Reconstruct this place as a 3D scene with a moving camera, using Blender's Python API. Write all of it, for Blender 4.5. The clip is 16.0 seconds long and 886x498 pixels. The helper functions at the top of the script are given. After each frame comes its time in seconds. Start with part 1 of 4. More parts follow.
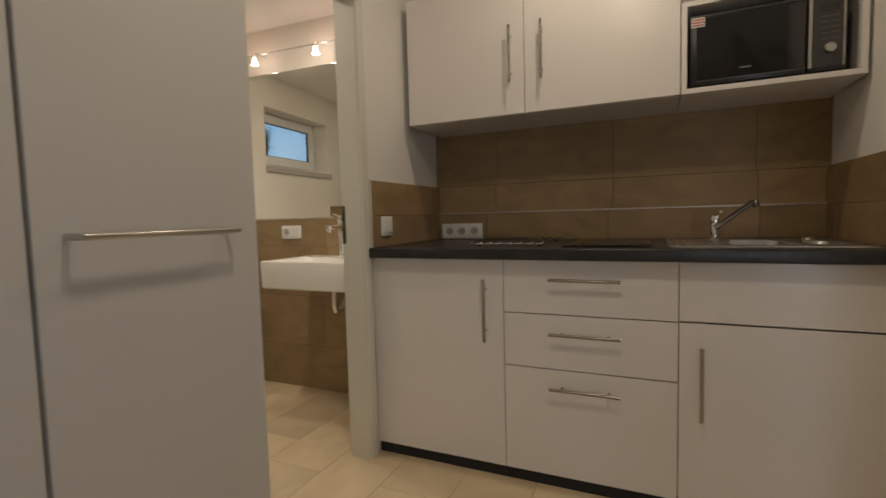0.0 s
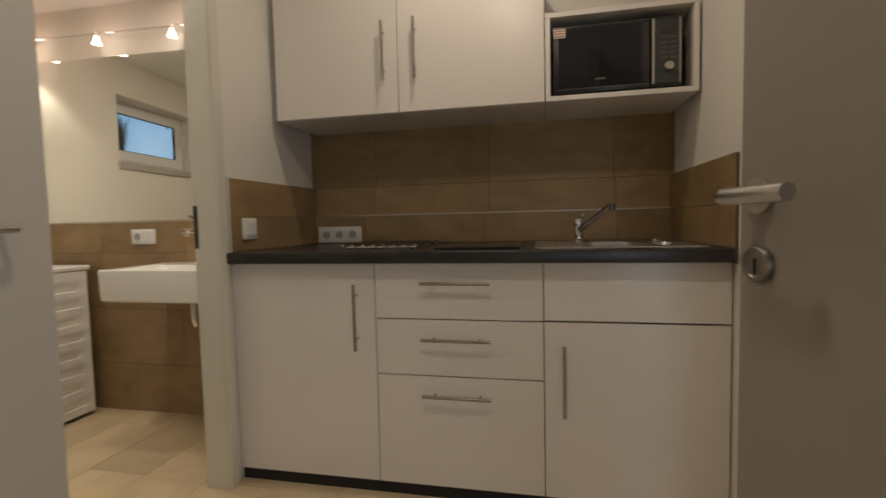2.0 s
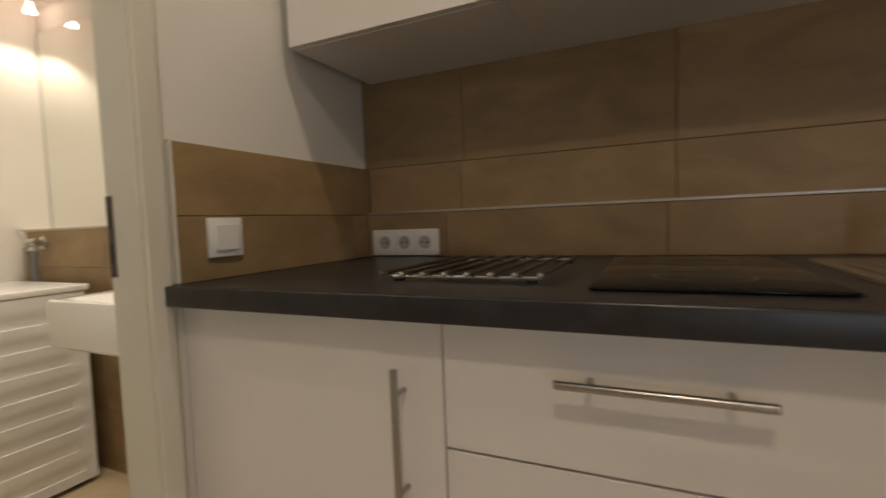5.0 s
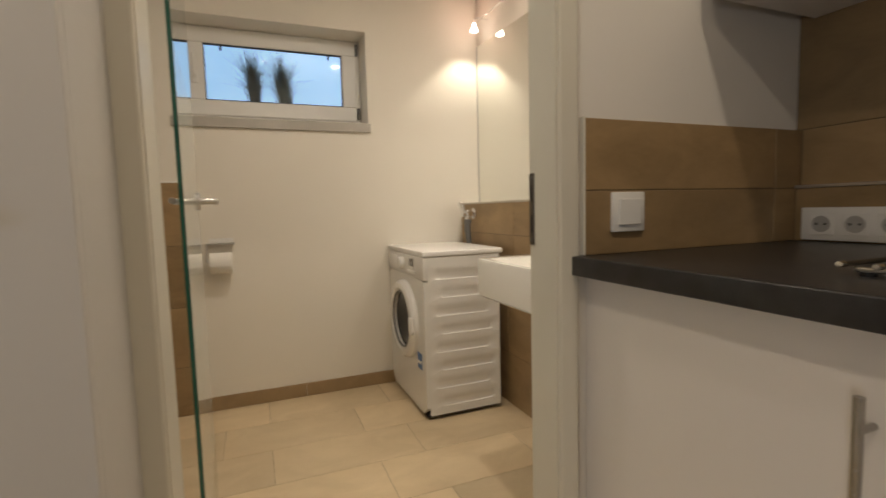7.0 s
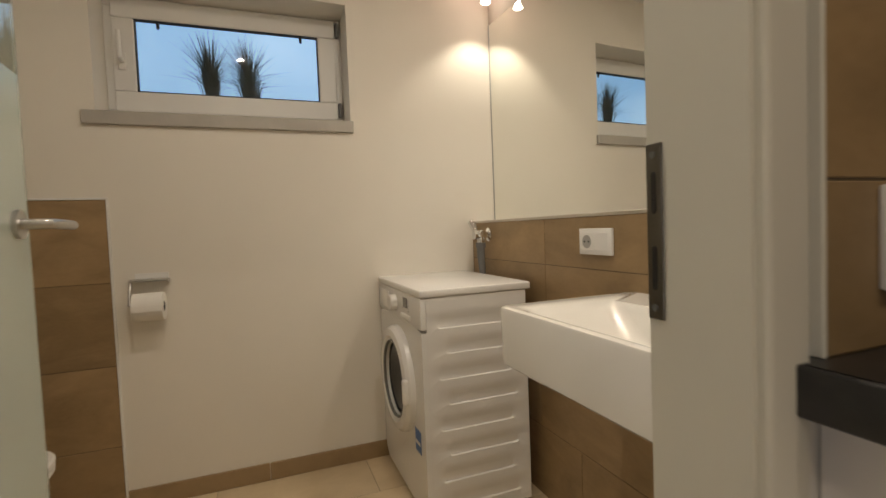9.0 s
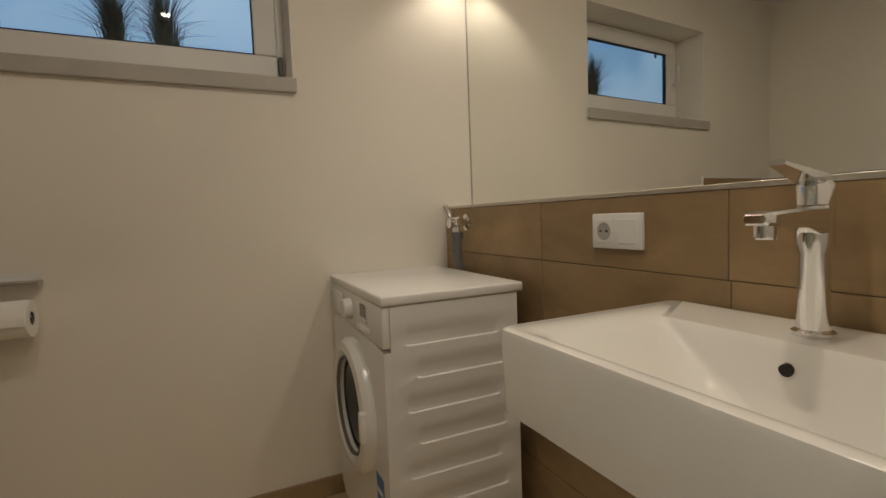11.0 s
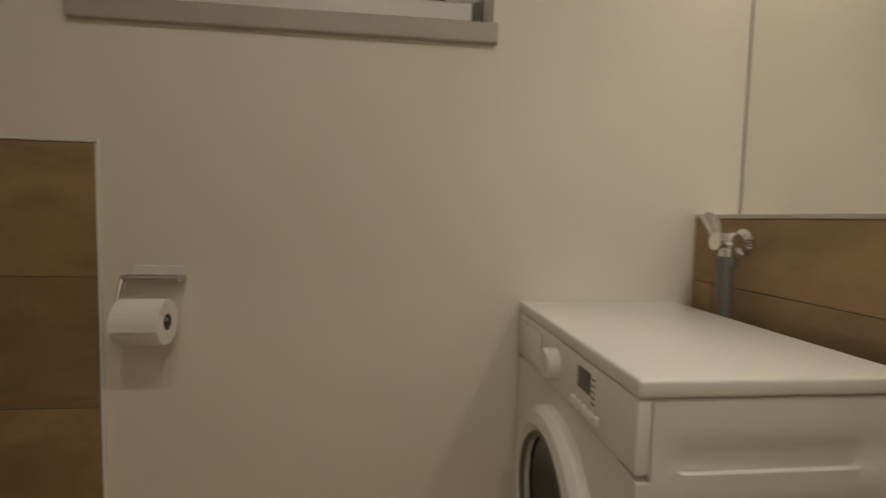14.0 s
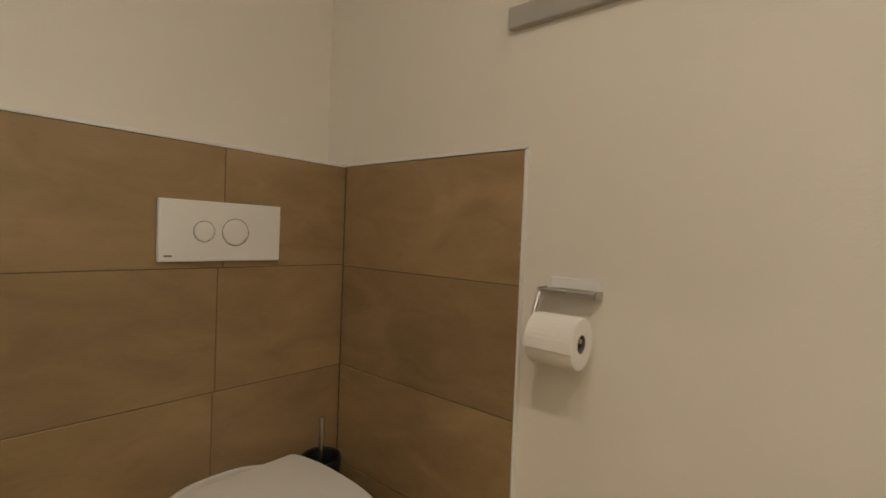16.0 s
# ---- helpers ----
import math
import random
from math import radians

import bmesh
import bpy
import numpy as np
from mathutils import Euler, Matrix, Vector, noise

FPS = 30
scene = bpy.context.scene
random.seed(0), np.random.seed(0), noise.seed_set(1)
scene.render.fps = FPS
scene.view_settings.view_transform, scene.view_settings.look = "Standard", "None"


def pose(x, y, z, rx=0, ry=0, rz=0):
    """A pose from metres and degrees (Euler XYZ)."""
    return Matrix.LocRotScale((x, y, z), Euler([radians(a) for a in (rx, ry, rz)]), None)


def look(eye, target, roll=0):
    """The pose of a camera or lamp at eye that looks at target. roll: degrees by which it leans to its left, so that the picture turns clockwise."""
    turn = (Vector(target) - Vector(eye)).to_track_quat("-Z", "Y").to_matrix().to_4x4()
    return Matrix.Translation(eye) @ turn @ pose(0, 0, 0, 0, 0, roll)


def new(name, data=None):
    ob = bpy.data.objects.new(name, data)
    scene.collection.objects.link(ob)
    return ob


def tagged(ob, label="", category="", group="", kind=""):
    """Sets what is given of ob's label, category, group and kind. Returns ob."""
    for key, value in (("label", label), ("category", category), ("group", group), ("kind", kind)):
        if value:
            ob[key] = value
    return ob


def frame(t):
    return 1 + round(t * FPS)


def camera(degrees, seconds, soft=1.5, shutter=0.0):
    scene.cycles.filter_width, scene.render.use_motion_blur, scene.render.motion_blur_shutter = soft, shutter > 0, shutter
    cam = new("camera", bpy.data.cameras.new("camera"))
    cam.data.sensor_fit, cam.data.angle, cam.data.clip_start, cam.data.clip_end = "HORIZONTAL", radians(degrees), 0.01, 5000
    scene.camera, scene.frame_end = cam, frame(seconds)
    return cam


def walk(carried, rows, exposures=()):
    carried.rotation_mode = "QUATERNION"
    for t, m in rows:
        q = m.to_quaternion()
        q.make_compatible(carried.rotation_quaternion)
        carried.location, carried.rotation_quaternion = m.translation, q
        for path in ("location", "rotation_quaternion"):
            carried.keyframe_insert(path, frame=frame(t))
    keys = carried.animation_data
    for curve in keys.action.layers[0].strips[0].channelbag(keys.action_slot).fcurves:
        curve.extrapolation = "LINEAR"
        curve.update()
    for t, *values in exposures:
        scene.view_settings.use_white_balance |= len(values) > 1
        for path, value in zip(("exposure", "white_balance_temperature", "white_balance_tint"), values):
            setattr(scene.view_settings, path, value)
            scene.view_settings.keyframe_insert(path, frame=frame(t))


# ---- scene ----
cam = camera(86.9, 16.0, shutter=0.5)
PATH = [
    (0, (1.121, -1.709, 1.029), (0.302, 0.11, 0.893), -1.5),
    (0.5, (1.103, -1.741, 1.036), (0.185, 0.031, 0.911), -1.9),
    (1, (1.105, -1.708, 1.052), (0.288, 0.113, 0.928), -1.4),
    (1.5, (1.173, -1.65, 1.006), (0.525, 0.241, 0.916), -1.3),
    (2, (1.198, -1.6, 1.01), (0.782, 0.352, 0.89), -1.3),
    (2.5, (1.192, -1.561, 1.015), (0.947, 0.419, 0.871), -0.9),
    (3, (1.127, -1.482, 1.008), (1.054, 0.508, 0.821), -1.6),
    (3.2, (1.122, -1.408, 1.009), (1.159, 0.584, 0.837), -2.3),
    (5.3, (0.873, -0.61, 1.012), (-0.202, 1.072, 0.907), -0.8),
    (5.5, (0.86, -0.637, 1.0), (-0.367, 0.939, 0.89), 0.2),
    (6, (0.835, -0.646, 1.0), (-0.652, 0.683, 0.851), -0.6),
    (6.5, (0.833, -0.657, 1.014), (-0.887, 0.351, 0.85), -1.6),
    (7, (0.833, -0.657, 1.011), (-1.017, 0.083, 0.843), -1.5),
    (7.5, (0.794, -0.635, 1.013), (-1.111, -0.051, 0.835), -1.0),
    (8, (0.616, -0.572, 1.012), (-1.264, 0.106, 0.905), -1.6),
    (8.5, (0.421, -0.504, 1.019), (-1.434, 0.240, 0.918), -2.5),
    (9, (0.259, -0.409, 1.017), (-1.610, 0.298, 0.932), -2.3),
    (9.5, (0.124, -0.341, 1.031), (-1.737, 0.390, 0.981), -3.1),
    (9.7, (0.075, -0.323, 1.020), (-1.751, 0.488, 0.941), -2.6),
    (11.8, (-0.178, -0.268, 0.996), (-1.993, 0.550, 0.826), -2.1),
    (12, (-0.202, -0.258, 0.990), (-2.056, 0.476, 0.828), -2.1),
    (12.5, (-0.272, -0.239, 1.022), (-2.204, 0.257, 0.881), -1.2),
    (13, (-0.375, -0.239, 1.009), (-2.317, 0.215, 0.851), -0.3),
    (13.5, (-0.531, -0.241, 1.02), (-2.497, 0.12, 0.938), 0.2),
    (14, (-0.635, -0.272, 1.022), (-2.62, -0.059, 0.891), 1.4),
    (14.5, (-0.732, -0.305, 0.979), (-2.724, -0.453, 0.873), 2.4),
    (15, (-0.787, -0.37, 1.046), (-2.664, -1.03, 0.844), 2.6),
    (15.5, (-0.846, -0.37, 0.98), (-2.479, -1.523, 0.908), 3.4),
    (16, (-0.872, -0.404, 0.975), (-2.399, -1.695, 0.915), 2.3),
]
walk(cam, [(t, look(eye, target, roll)) for t, eye, target, roll in PATH],
     [(0, -0.22), (3.2, -0.22), (5.4, 0.09), (8, 0.0), (9.0, -0.16), (9.6, -0.32), (11.8, -0.78), (13.5, -0.75), (14.5, -0.52), (15.1, -0.05), (15.5, -0.15), (16, 0.0)])

# ---- world and lights ----
world = bpy.data.worlds.new("world")
scene.world = world
world.use_nodes = True
world.node_tree.nodes["Background"].inputs[0].default_value = (0.25, 0.4, 0.62, 1)
world.node_tree.nodes["Background"].inputs[1].default_value = 0.6


def lamp(name, kind, at, energy, colour, size=0.1, target=None, cone=None, blend=0.3):
    data = bpy.data.lights.new(name, kind)
    data.energy, data.color = energy, colour
    if kind == "AREA":
        data.shape, data.size = "DISK", size
    else:
        data.shadow_soft_size = size
    if cone:
        data.spot_size, data.spot_blend = radians(cone), blend
    ob = new(name, data)
    ob.matrix_world = look(at, target or (at[0], at[1] + 0.0001, at[2] - 1))
    return ob


WARM = (1.0, 0.83, 0.63)
lamp("kitchen_ceiling_light", "AREA", (0.92, -0.08, 2.46), 5.6, WARM, 0.09)
lamp("room_ceiling_light", "AREA", (1.00, -1.15, 2.46), 7.8, WARM, 0.14)
lamp("room_daylight", "AREA", (2.30, -2.95, 0.9), 8.5, (0.76, 0.86, 1.0), 0.7, (0.7, 0, 0.4))
for by, power in ((-0.51, 4.5), (0.06, 5.6)):
    lamp("bathroom_ceiling_light", "AREA", (-0.60, by, 2.255), power, (1.0, 0.875, 0.73), 0.045)
SPOTS = (-1.660, -1.188, -0.722)
SPOT_Z = 2.022


def spot_y(sx, off=0.085):
    """Stands off the mirror wall, which runs slightly askew."""
    return 0.647 + (sx + 1.80) * math.tan(radians(2.4)) - off


for sx in SPOTS:
    lamp("mirror_spot", "SPOT", (sx, spot_y(sx), SPOT_Z - 0.012), 5.9, (1.0, 0.89, 0.71), 0.012, (sx, spot_y(sx, 0.135), 0), 110, 0.55)
    lamp("mirror_glow", "POINT", (sx, spot_y(sx, 0.10), SPOT_Z + 0.075), 0.25, (1.0, 0.55, 0.42), 0.015)


# ---- materials ----
def mat(name, base, rough=0.5, metal=0.0, vary=0.06, scale=6.0, fine=60.0, bump=0.0, per_piece=0.0, tint=None, coat=0.0, spec=0.5, stretch=(1, 1, 1)):
    """A surface with two scales of variation, a fine relief and, for pieces, a shade of their own."""
    m = bpy.data.materials.new(name)
    m.use_nodes = True
    nt = m.node_tree
    b = nt.nodes["Principled BSDF"]
    b.inputs["Metallic"].default_value = metal
    b.inputs["Specular IOR Level"].default_value = spec
    b.inputs["Coat Weight"].default_value = coat
    b.inputs["Coat Roughness"].default_value = 0.08
    co = nt.nodes.new("ShaderNodeTexCoord")
    mp = nt.nodes.new("ShaderNodeMapping")
    mp.inputs["Scale"].default_value = stretch
    nt.links.new(co.outputs["Object"], mp.inputs[0])
    vec = mp.outputs[0]
    if per_piece:
        info = nt.nodes.new("ShaderNodeObjectInfo")
        mul = nt.nodes.new("ShaderNodeVectorMath")
        mul.operation = "MULTIPLY_ADD"
        mul.inputs[1].default_value = (17.0, 31.0, 23.0)
        nt.links.new(info.outputs["Random"], mul.inputs[0])
        nt.links.new(vec, mul.inputs[2])
        vec = mul.outputs[0]
    big, small = nt.nodes.new("ShaderNodeTexNoise"), nt.nodes.new("ShaderNodeTexNoise")
    for n, s, d in ((big, scale, 5), (small, fine, 6)):
        n.inputs["Scale"].default_value, n.inputs["Detail"].default_value = s, d
        nt.links.new(vec, n.inputs["Vector"])
    if per_piece:
        big.inputs["Distortion"].default_value = 0.9
    mix = nt.nodes.new("ShaderNodeMix")
    mix.data_type = "RGBA"
    other = tint or tuple(min(1, c * (1 - 2.2 * vary)) for c in base)
    mix.inputs[6].default_value, mix.inputs[7].default_value = (*base, 1), (*other, 1)
    add = nt.nodes.new("ShaderNodeMath")
    add.operation = "MULTIPLY_ADD"
    add.inputs[1].default_value = 0.35
    nt.links.new(small.outputs[0], add.inputs[0])
    sub = nt.nodes.new("ShaderNodeMath")
    sub.operation = "MULTIPLY_ADD"
    sub.inputs[1].default_value, sub.inputs[2].default_value = 1.7, -0.5
    nt.links.new(big.outputs[0], sub.inputs[0])
    nt.links.new(sub.outputs[0], add.inputs[2])
    nt.links.new(add.outputs[0], mix.inputs[0])
    col = mix.outputs[2]
    if per_piece:
        hsv = nt.nodes.new("ShaderNodeHueSaturation")
        rng = nt.nodes.new("ShaderNodeMapRange")
        rng.inputs[3].default_value, rng.inputs[4].default_value = 1 - per_piece, 1 + per_piece
        nt.links.new(info.outputs["Random"], rng.inputs[0])
        nt.links.new(rng.outputs[0], hsv.inputs["Value"])
        nt.links.new(col, hsv.inputs["Color"])
        col = hsv.outputs[0]
    nt.links.new(col, b.inputs["Base Color"])
    rr = nt.nodes.new("ShaderNodeMapRange")
    spread = 0.07 if rough > 0.4 else 0.012
    rr.inputs[3].default_value, rr.inputs[4].default_value = max(0.0, rough - spread), min(1, rough + spread)
    nt.links.new(small.outputs[0], rr.inputs[0])
    nt.links.new(rr.outputs[0], b.inputs["Roughness"])
    if bump:
        bp = nt.nodes.new("ShaderNodeBump")
        bp.inputs["Strength"].default_value, bp.inputs["Distance"].default_value = 0.6, bump
        nt.links.new(small.outputs[0], bp.inputs["Height"])
        nt.links.new(bp.outputs[0], b.inputs["Normal"])
    return m


def glow(name, colour, strength):
    m = bpy.data.materials.new(name)
    m.use_nodes = True
    b = m.node_tree.nodes["Principled BSDF"]
    b.inputs["Base Color"].default_value = (*colour, 1)
    b.inputs["Emission Color"].default_value = (*colour, 1)
    b.inputs["Emission Strength"].default_value = strength
    return m


def glass(name, colour, rough, weight=1.0, ior=1.45):
    m = mat(name, colour, rough, vary=0.0)
    b = m.node_tree.nodes["Principled BSDF"]
    b.inputs["Transmission Weight"].default_value = weight
    b.inputs["IOR"].default_value = ior
    return m


PAINT = mat("wall_paint", (0.80, 0.77, 0.72), 0.75, vary=0.02, scale=1.5, fine=180, bump=0.0006)
PAINT_WARM = mat("bathroom_wall_paint", (0.82, 0.78, 0.70), 0.7, vary=0.02, scale=1.5, fine=180, bump=0.0006)
CEIL = mat("ceiling_paint", (0.82, 0.80, 0.77), 0.8, vary=0.02, fine=120, bump=0.0004)
TRIM = mat("cream_lacquer", (0.70, 0.672, 0.585), 0.38, vary=0.015, fine=40)
FRONT = mat("cabinet_laminate", (0.80, 0.76, 0.72), 0.29, vary=0.015, scale=2, fine=90, bump=0.0001)
WARDROBE = mat("wardrobe_laminate", (0.575, 0.56, 0.535), 0.5, vary=0.015, scale=2, fine=90)
GREYDOOR = mat("grey_door_lacquer", (0.30, 0.27, 0.235), 0.45, vary=0.04, scale=2, fine=300, bump=0.0002)
WORKTOP = mat("dark_worktop_laminate", (0.034, 0.033, 0.035), 0.34, vary=0.3, scale=30, fine=400, bump=0.0003)
TILE_WALL = mat("brown_stone_tile", (0.395, 0.268, 0.136), 0.46, vary=0.22, scale=4.2, fine=45, bump=0.0005, per_piece=0.11, tint=(0.235, 0.158, 0.078), stretch=(1, 1, 2.2))
TILE_FLOOR = mat("sand_stone_tile", (0.72, 0.585, 0.39), 0.40, vary=0.15, scale=4, fine=50, bump=0.0004, per_piece=0.10, tint=(0.58, 0.455, 0.285), stretch=(1.6, 1, 1))
GROUT = mat("grout", (0.15, 0.108, 0.064), 0.85, vary=0.1, fine=200, bump=0.0006)
FLOOR_GROUT = mat("floor_grout", (0.40, 0.31, 0.20), 0.85, vary=0.1, fine=200, bump=0.0006)
SKIRT = mat("skirting_tile", (0.40, 0.28, 0.15), 0.5, vary=0.15, scale=5, fine=45, per_piece=0.08)
# Key rose steel; the dark room it would mirror is put into its colour
STEEL_DIM = mat("steel_dim_reflection", (0.30, 0.275, 0.245), 0.38, 1.0, vary=0.06, fine=200)
STRIKE = mat("burnished_steel", (0.17, 0.15, 0.122), 0.42, 0.9, vary=0.1, fine=200)
STEEL = mat("brushed_steel", (0.60, 0.585, 0.56), 0.30, 1.0, vary=0.05, fine=250, stretch=(1, 1, 8))
CHROME = mat("chrome", (0.85, 0.85, 0.85), 0.08, 1.0, vary=0.02)
HANDLE = mat("satin_nickel", (0.43, 0.41, 0.385), 0.27, 1.0, vary=0.05, fine=250)
DARKCHROME = mat("dark_chrome", (0.24, 0.23, 0.235), 0.16, 1.0, vary=0.04)
ALU = mat("aluminium_trim", (0.64, 0.60, 0.54), 0.48, 1.0, vary=0.03, fine=200)
WHITE = mat("white_plastic", (0.82, 0.81, 0.78), 0.35, vary=0.015)
# Grey carries the shade of the socket hollow; also the mirror edge's grey
SOCKET_CUP = mat("socket_cup_shade", (0.46, 0.45, 0.43), 0.5)
ENAMEL = mat("white_enamel", (0.84, 0.83, 0.81), 0.22, vary=0.01, scale=3)
CERAMIC = mat("glazed_ceramic", (0.86, 0.84, 0.79), 0.10, vary=0.01, coat=0.6)
BLACK = mat("black_plastic", (0.015, 0.015, 0.016), 0.32, vary=0.1)
CHARCOAL = mat("charcoal_plastic", (0.055, 0.055, 0.056), 0.4, vary=0.1)
BLACKGLASS = mat("black_glass", (0.012, 0.012, 0.013), 0.07, vary=0.05, coat=0.5)
HOBGLASS = mat("hob_glass", (0.008, 0.008, 0.009), 0.12, vary=0.05, spec=0.28)
DARK = mat("dark_recess", (0.02, 0.018, 0.016), 0.8, vary=0.1)
PAPER = mat("tissue_paper", (0.86, 0.84, 0.79), 0.95, vary=0.02, fine=150, bump=0.001)
RUBBER = mat("grey_rubber", (0.16, 0.16, 0.155), 0.55, vary=0.08)
SILL = mat("grey_stone_sill", (0.50, 0.475, 0.43), 0.45, vary=0.1, scale=8, fine=150)
BLUE = mat("blue_sticker", (0.06, 0.18, 0.48), 0.4, vary=0.1)
RED = mat("red_sticker", (0.58, 0.22, 0.17), 0.4, vary=0.1)
SEALANT = mat("window_gasket", (0.02, 0.022, 0.026), 0.6)
GRASS = mat("ornamental_grass", (0.035, 0.045, 0.022), 0.7, vary=0.25, fine=80)
BACKDROP = glow("light_well_daylight", (0.34, 0.55, 0.78), 0.85)
bn = BACKDROP.node_tree
bnoise, bramp, bco = bn.nodes.new("ShaderNodeTexNoise"), bn.nodes.new("ShaderNodeValToRGB"), bn.nodes.new("ShaderNodeTexCoord")
bnoise.inputs["Scale"].default_value, bnoise.inputs["Detail"].default_value = 1.1, 4
bramp.color_ramp.elements[0].position, bramp.color_ramp.elements[1].position = 0.3, 0.72
bramp.color_ramp.elements[0].color, bramp.color_ramp.elements[1].color = (0.20, 0.37, 0.54, 1), (0.58, 0.77, 0.92, 1)
bn.links.new(bco.outputs["Object"], bnoise.inputs["Vector"])
bn.links.new(bnoise.outputs[0], bramp.inputs[0])
bn.links.new(bramp.outputs[0], bn.nodes["Principled BSDF"].inputs["Emission Color"])
BULB = glow("lit_bell_glass", (1.0, 0.86, 0.72), 9.0)
PANE = glass("clear_pane", (0.93, 0.97, 1.0), 0.0)
FROST = glass("frosted_door_glass", (0.80, 0.90, 0.84), 0.24, 0.58)
CLEAR = glass("clear_door_glass", (0.86, 0.95, 0.91), 0.01)
FROST.node_tree.nodes["Principled BSDF"].inputs["Coat Weight"].default_value = 0.8
EDGE = mat("green_glass_edge", (0.03, 0.15, 0.115), 0.12, vary=0.1, coat=0.5)
MIRROR = mat("mirror_silver", (0.90, 0.91, 0.88), 0.0, 1.0, vary=0.0)
MIRROR.node_tree.nodes["Principled BSDF"].inputs["Roughness"].default_value = 0.0
for link in list(MIRROR.node_tree.links):
    if link.to_socket.name == "Roughness":
        MIRROR.node_tree.links.remove(link)
MIRROR.node_tree.nodes["Principled BSDF"].inputs["Roughness"].default_value = 0.0


# ---- mesh tools ----
def box(bm, x0, x1, y0, y1, z0, z1, bevel=0.0, seg=2):
    vs = [bm.verts.new(p) for p in ((x0, y0, z0), (x1, y0, z0), (x1, y1, z0), (x0, y1, z0), (x0, y0, z1), (x1, y0, z1), (x1, y1, z1), (x0, y1, z1))]
    fs = [bm.faces.new([vs[i] for i in q]) for q in ((3, 2, 1, 0), (4, 5, 6, 7), (0, 1, 5, 4), (1, 2, 6, 5), (2, 3, 7, 6), (3, 0, 4, 7))]
    if bevel:
        edges = list({e for f in fs for e in f.edges})
        bmesh.ops.bevel(bm, geom=edges, offset=bevel, segments=seg, profile=0.5, affect="EDGES", clamp_overlap=True)
    return bm


def rod(bm, a, b, r, r2=None, seg=16, cap=True):
    a, b = Vector(a), Vector(b)
    m = Matrix.Translation((a + b) / 2) @ (b - a).to_track_quat("Z", "Y").to_matrix().to_4x4()
    bmesh.ops.create_cone(bm, cap_ends=cap, segments=seg, radius1=r, radius2=r if r2 is None else r2, depth=(b - a).length, matrix=m)
    return bm


def tube(bm, pts, r, seg=12, close=True):
    """A round bar along a bent line."""
    pts = [Vector(p) for p in pts]
    rings = []
    side = None
    for i, p in enumerate(pts):
        d = (pts[min(i + 1, len(pts) - 1)] - pts[max(i - 1, 0)]).normalized()
        if side is None:
            side = d.orthogonal().normalized()
        side = (side - d * side.dot(d)).normalized()
        up = d.cross(side)
        rr = r[i] if isinstance(r, (list, tuple)) else r
        rings.append([bm.verts.new(p + rr * (math.cos(a) * side + math.sin(a) * up)) for a in (2 * math.pi * k / seg for k in range(seg))])
    for r0, r1 in zip(rings, rings[1:]):
        for k in range(seg):
            bm.faces.new((r0[k], r0[(k + 1) % seg], r1[(k + 1) % seg], r1[k]))
    if close:
        bm.faces.new(rings[0][::-1])
        bm.faces.new(rings[-1])
    return bm


def lathe(bm, profile, m=Matrix(), seg=32):
    """A turned shape: radius and height pairs, about z."""
    rings = [[bm.verts.new(m @ Vector((r * math.cos(a), r * math.sin(a), z))) for a in (2 * math.pi * k / seg for k in range(seg))] for r, z in profile]
    for r0, r1 in zip(rings, rings[1:]):
        for k in range(seg):
            bm.faces.new((r0[k], r0[(k + 1) % seg], r1[(k + 1) % seg], r1[k]))
    return bm


def loft(bm, rings, cap=(True, True)):
    vs = [[bm.verts.new(p) for p in ring] for ring in rings]
    n = len(vs[0])
    for r0, r1 in zip(vs, vs[1:]):
        for k in range(n):
            bm.faces.new((r0[k], r0[(k + 1) % n], r1[(k + 1) % n], r1[k]))
    if cap[0]:
        bm.faces.new(vs[0][::-1])
    if cap[1]:
        bm.faces.new(vs[-1])
    return bm


def round_rect(x0, x1, y0, y1, r, z, n=6):
    out = []
    for cx, cy, a0 in ((x1 - r, y1 - r, 0), (x0 + r, y1 - r, 90), (x0 + r, y0 + r, 180), (x1 - r, y0 + r, 270)):
        out += [Vector((cx + r * math.cos(radians(a0 + 90 * k / n)), cy + r * math.sin(radians(a0 + 90 * k / n)), z)) for k in range(n + 1)]
    return out


def part(name, bm, material, parent=None, label="", smooth=False):
    """Links a bmesh as one mesh object, under a thing where one is given."""
    me = bpy.data.meshes.new(name)
    bmesh.ops.recalc_face_normals(bm, faces=bm.faces)
    bm.to_mesh(me)
    bm.free()
    me.materials.append(material)
    if smooth:
        for p in me.polygons:
            p.use_smooth = True
        me.set_sharp_from_angle(angle=radians(35))
    ob = new(name, me)
    if parent:
        ob.parent = parent
        ob.matrix_parent_inverse = parent.matrix_basis.inverted()
    return tagged(ob, label) if label else ob


def thing(name, at, label, category, group="", kind=""):
    ob = new(name)
    ob.empty_display_size = 0.05
    ob.matrix_basis = Matrix.Translation(at)
    return tagged(ob, label, category, group, kind)


def slab(name, x0, x1, y0, y1, z0, z1, material, label="", parent=None, bevel=0.0):
    ob = part(name, box(bmesh.new(), x0, x1, y0, y1, z0, z1, bevel), material, parent)
    if not parent:
        tagged(ob, label, kind="structure")
    return ob


# ---- plan ----
BACK, LEFT, RIGHT = 0.70, 0.030, 1.78          # kitchen niche
DOOR_Y0, DOOR_Y1, DOOR_H = -0.80, -0.078, 1.93  # bathroom doorway in the wall x = WALL0..WALL1
WALL0, WALL1 = -0.068, 0.016
WIN_X = -1.80                                   # bathroom wall with the window
MIRROR_Y, LEDGE_Y, LEDGE_Z = 0.647, 0.525, 1.046
WC_Y, WC_UP, WC_Z = -1.59, -1.70, 1.178
HIGH = 2.50

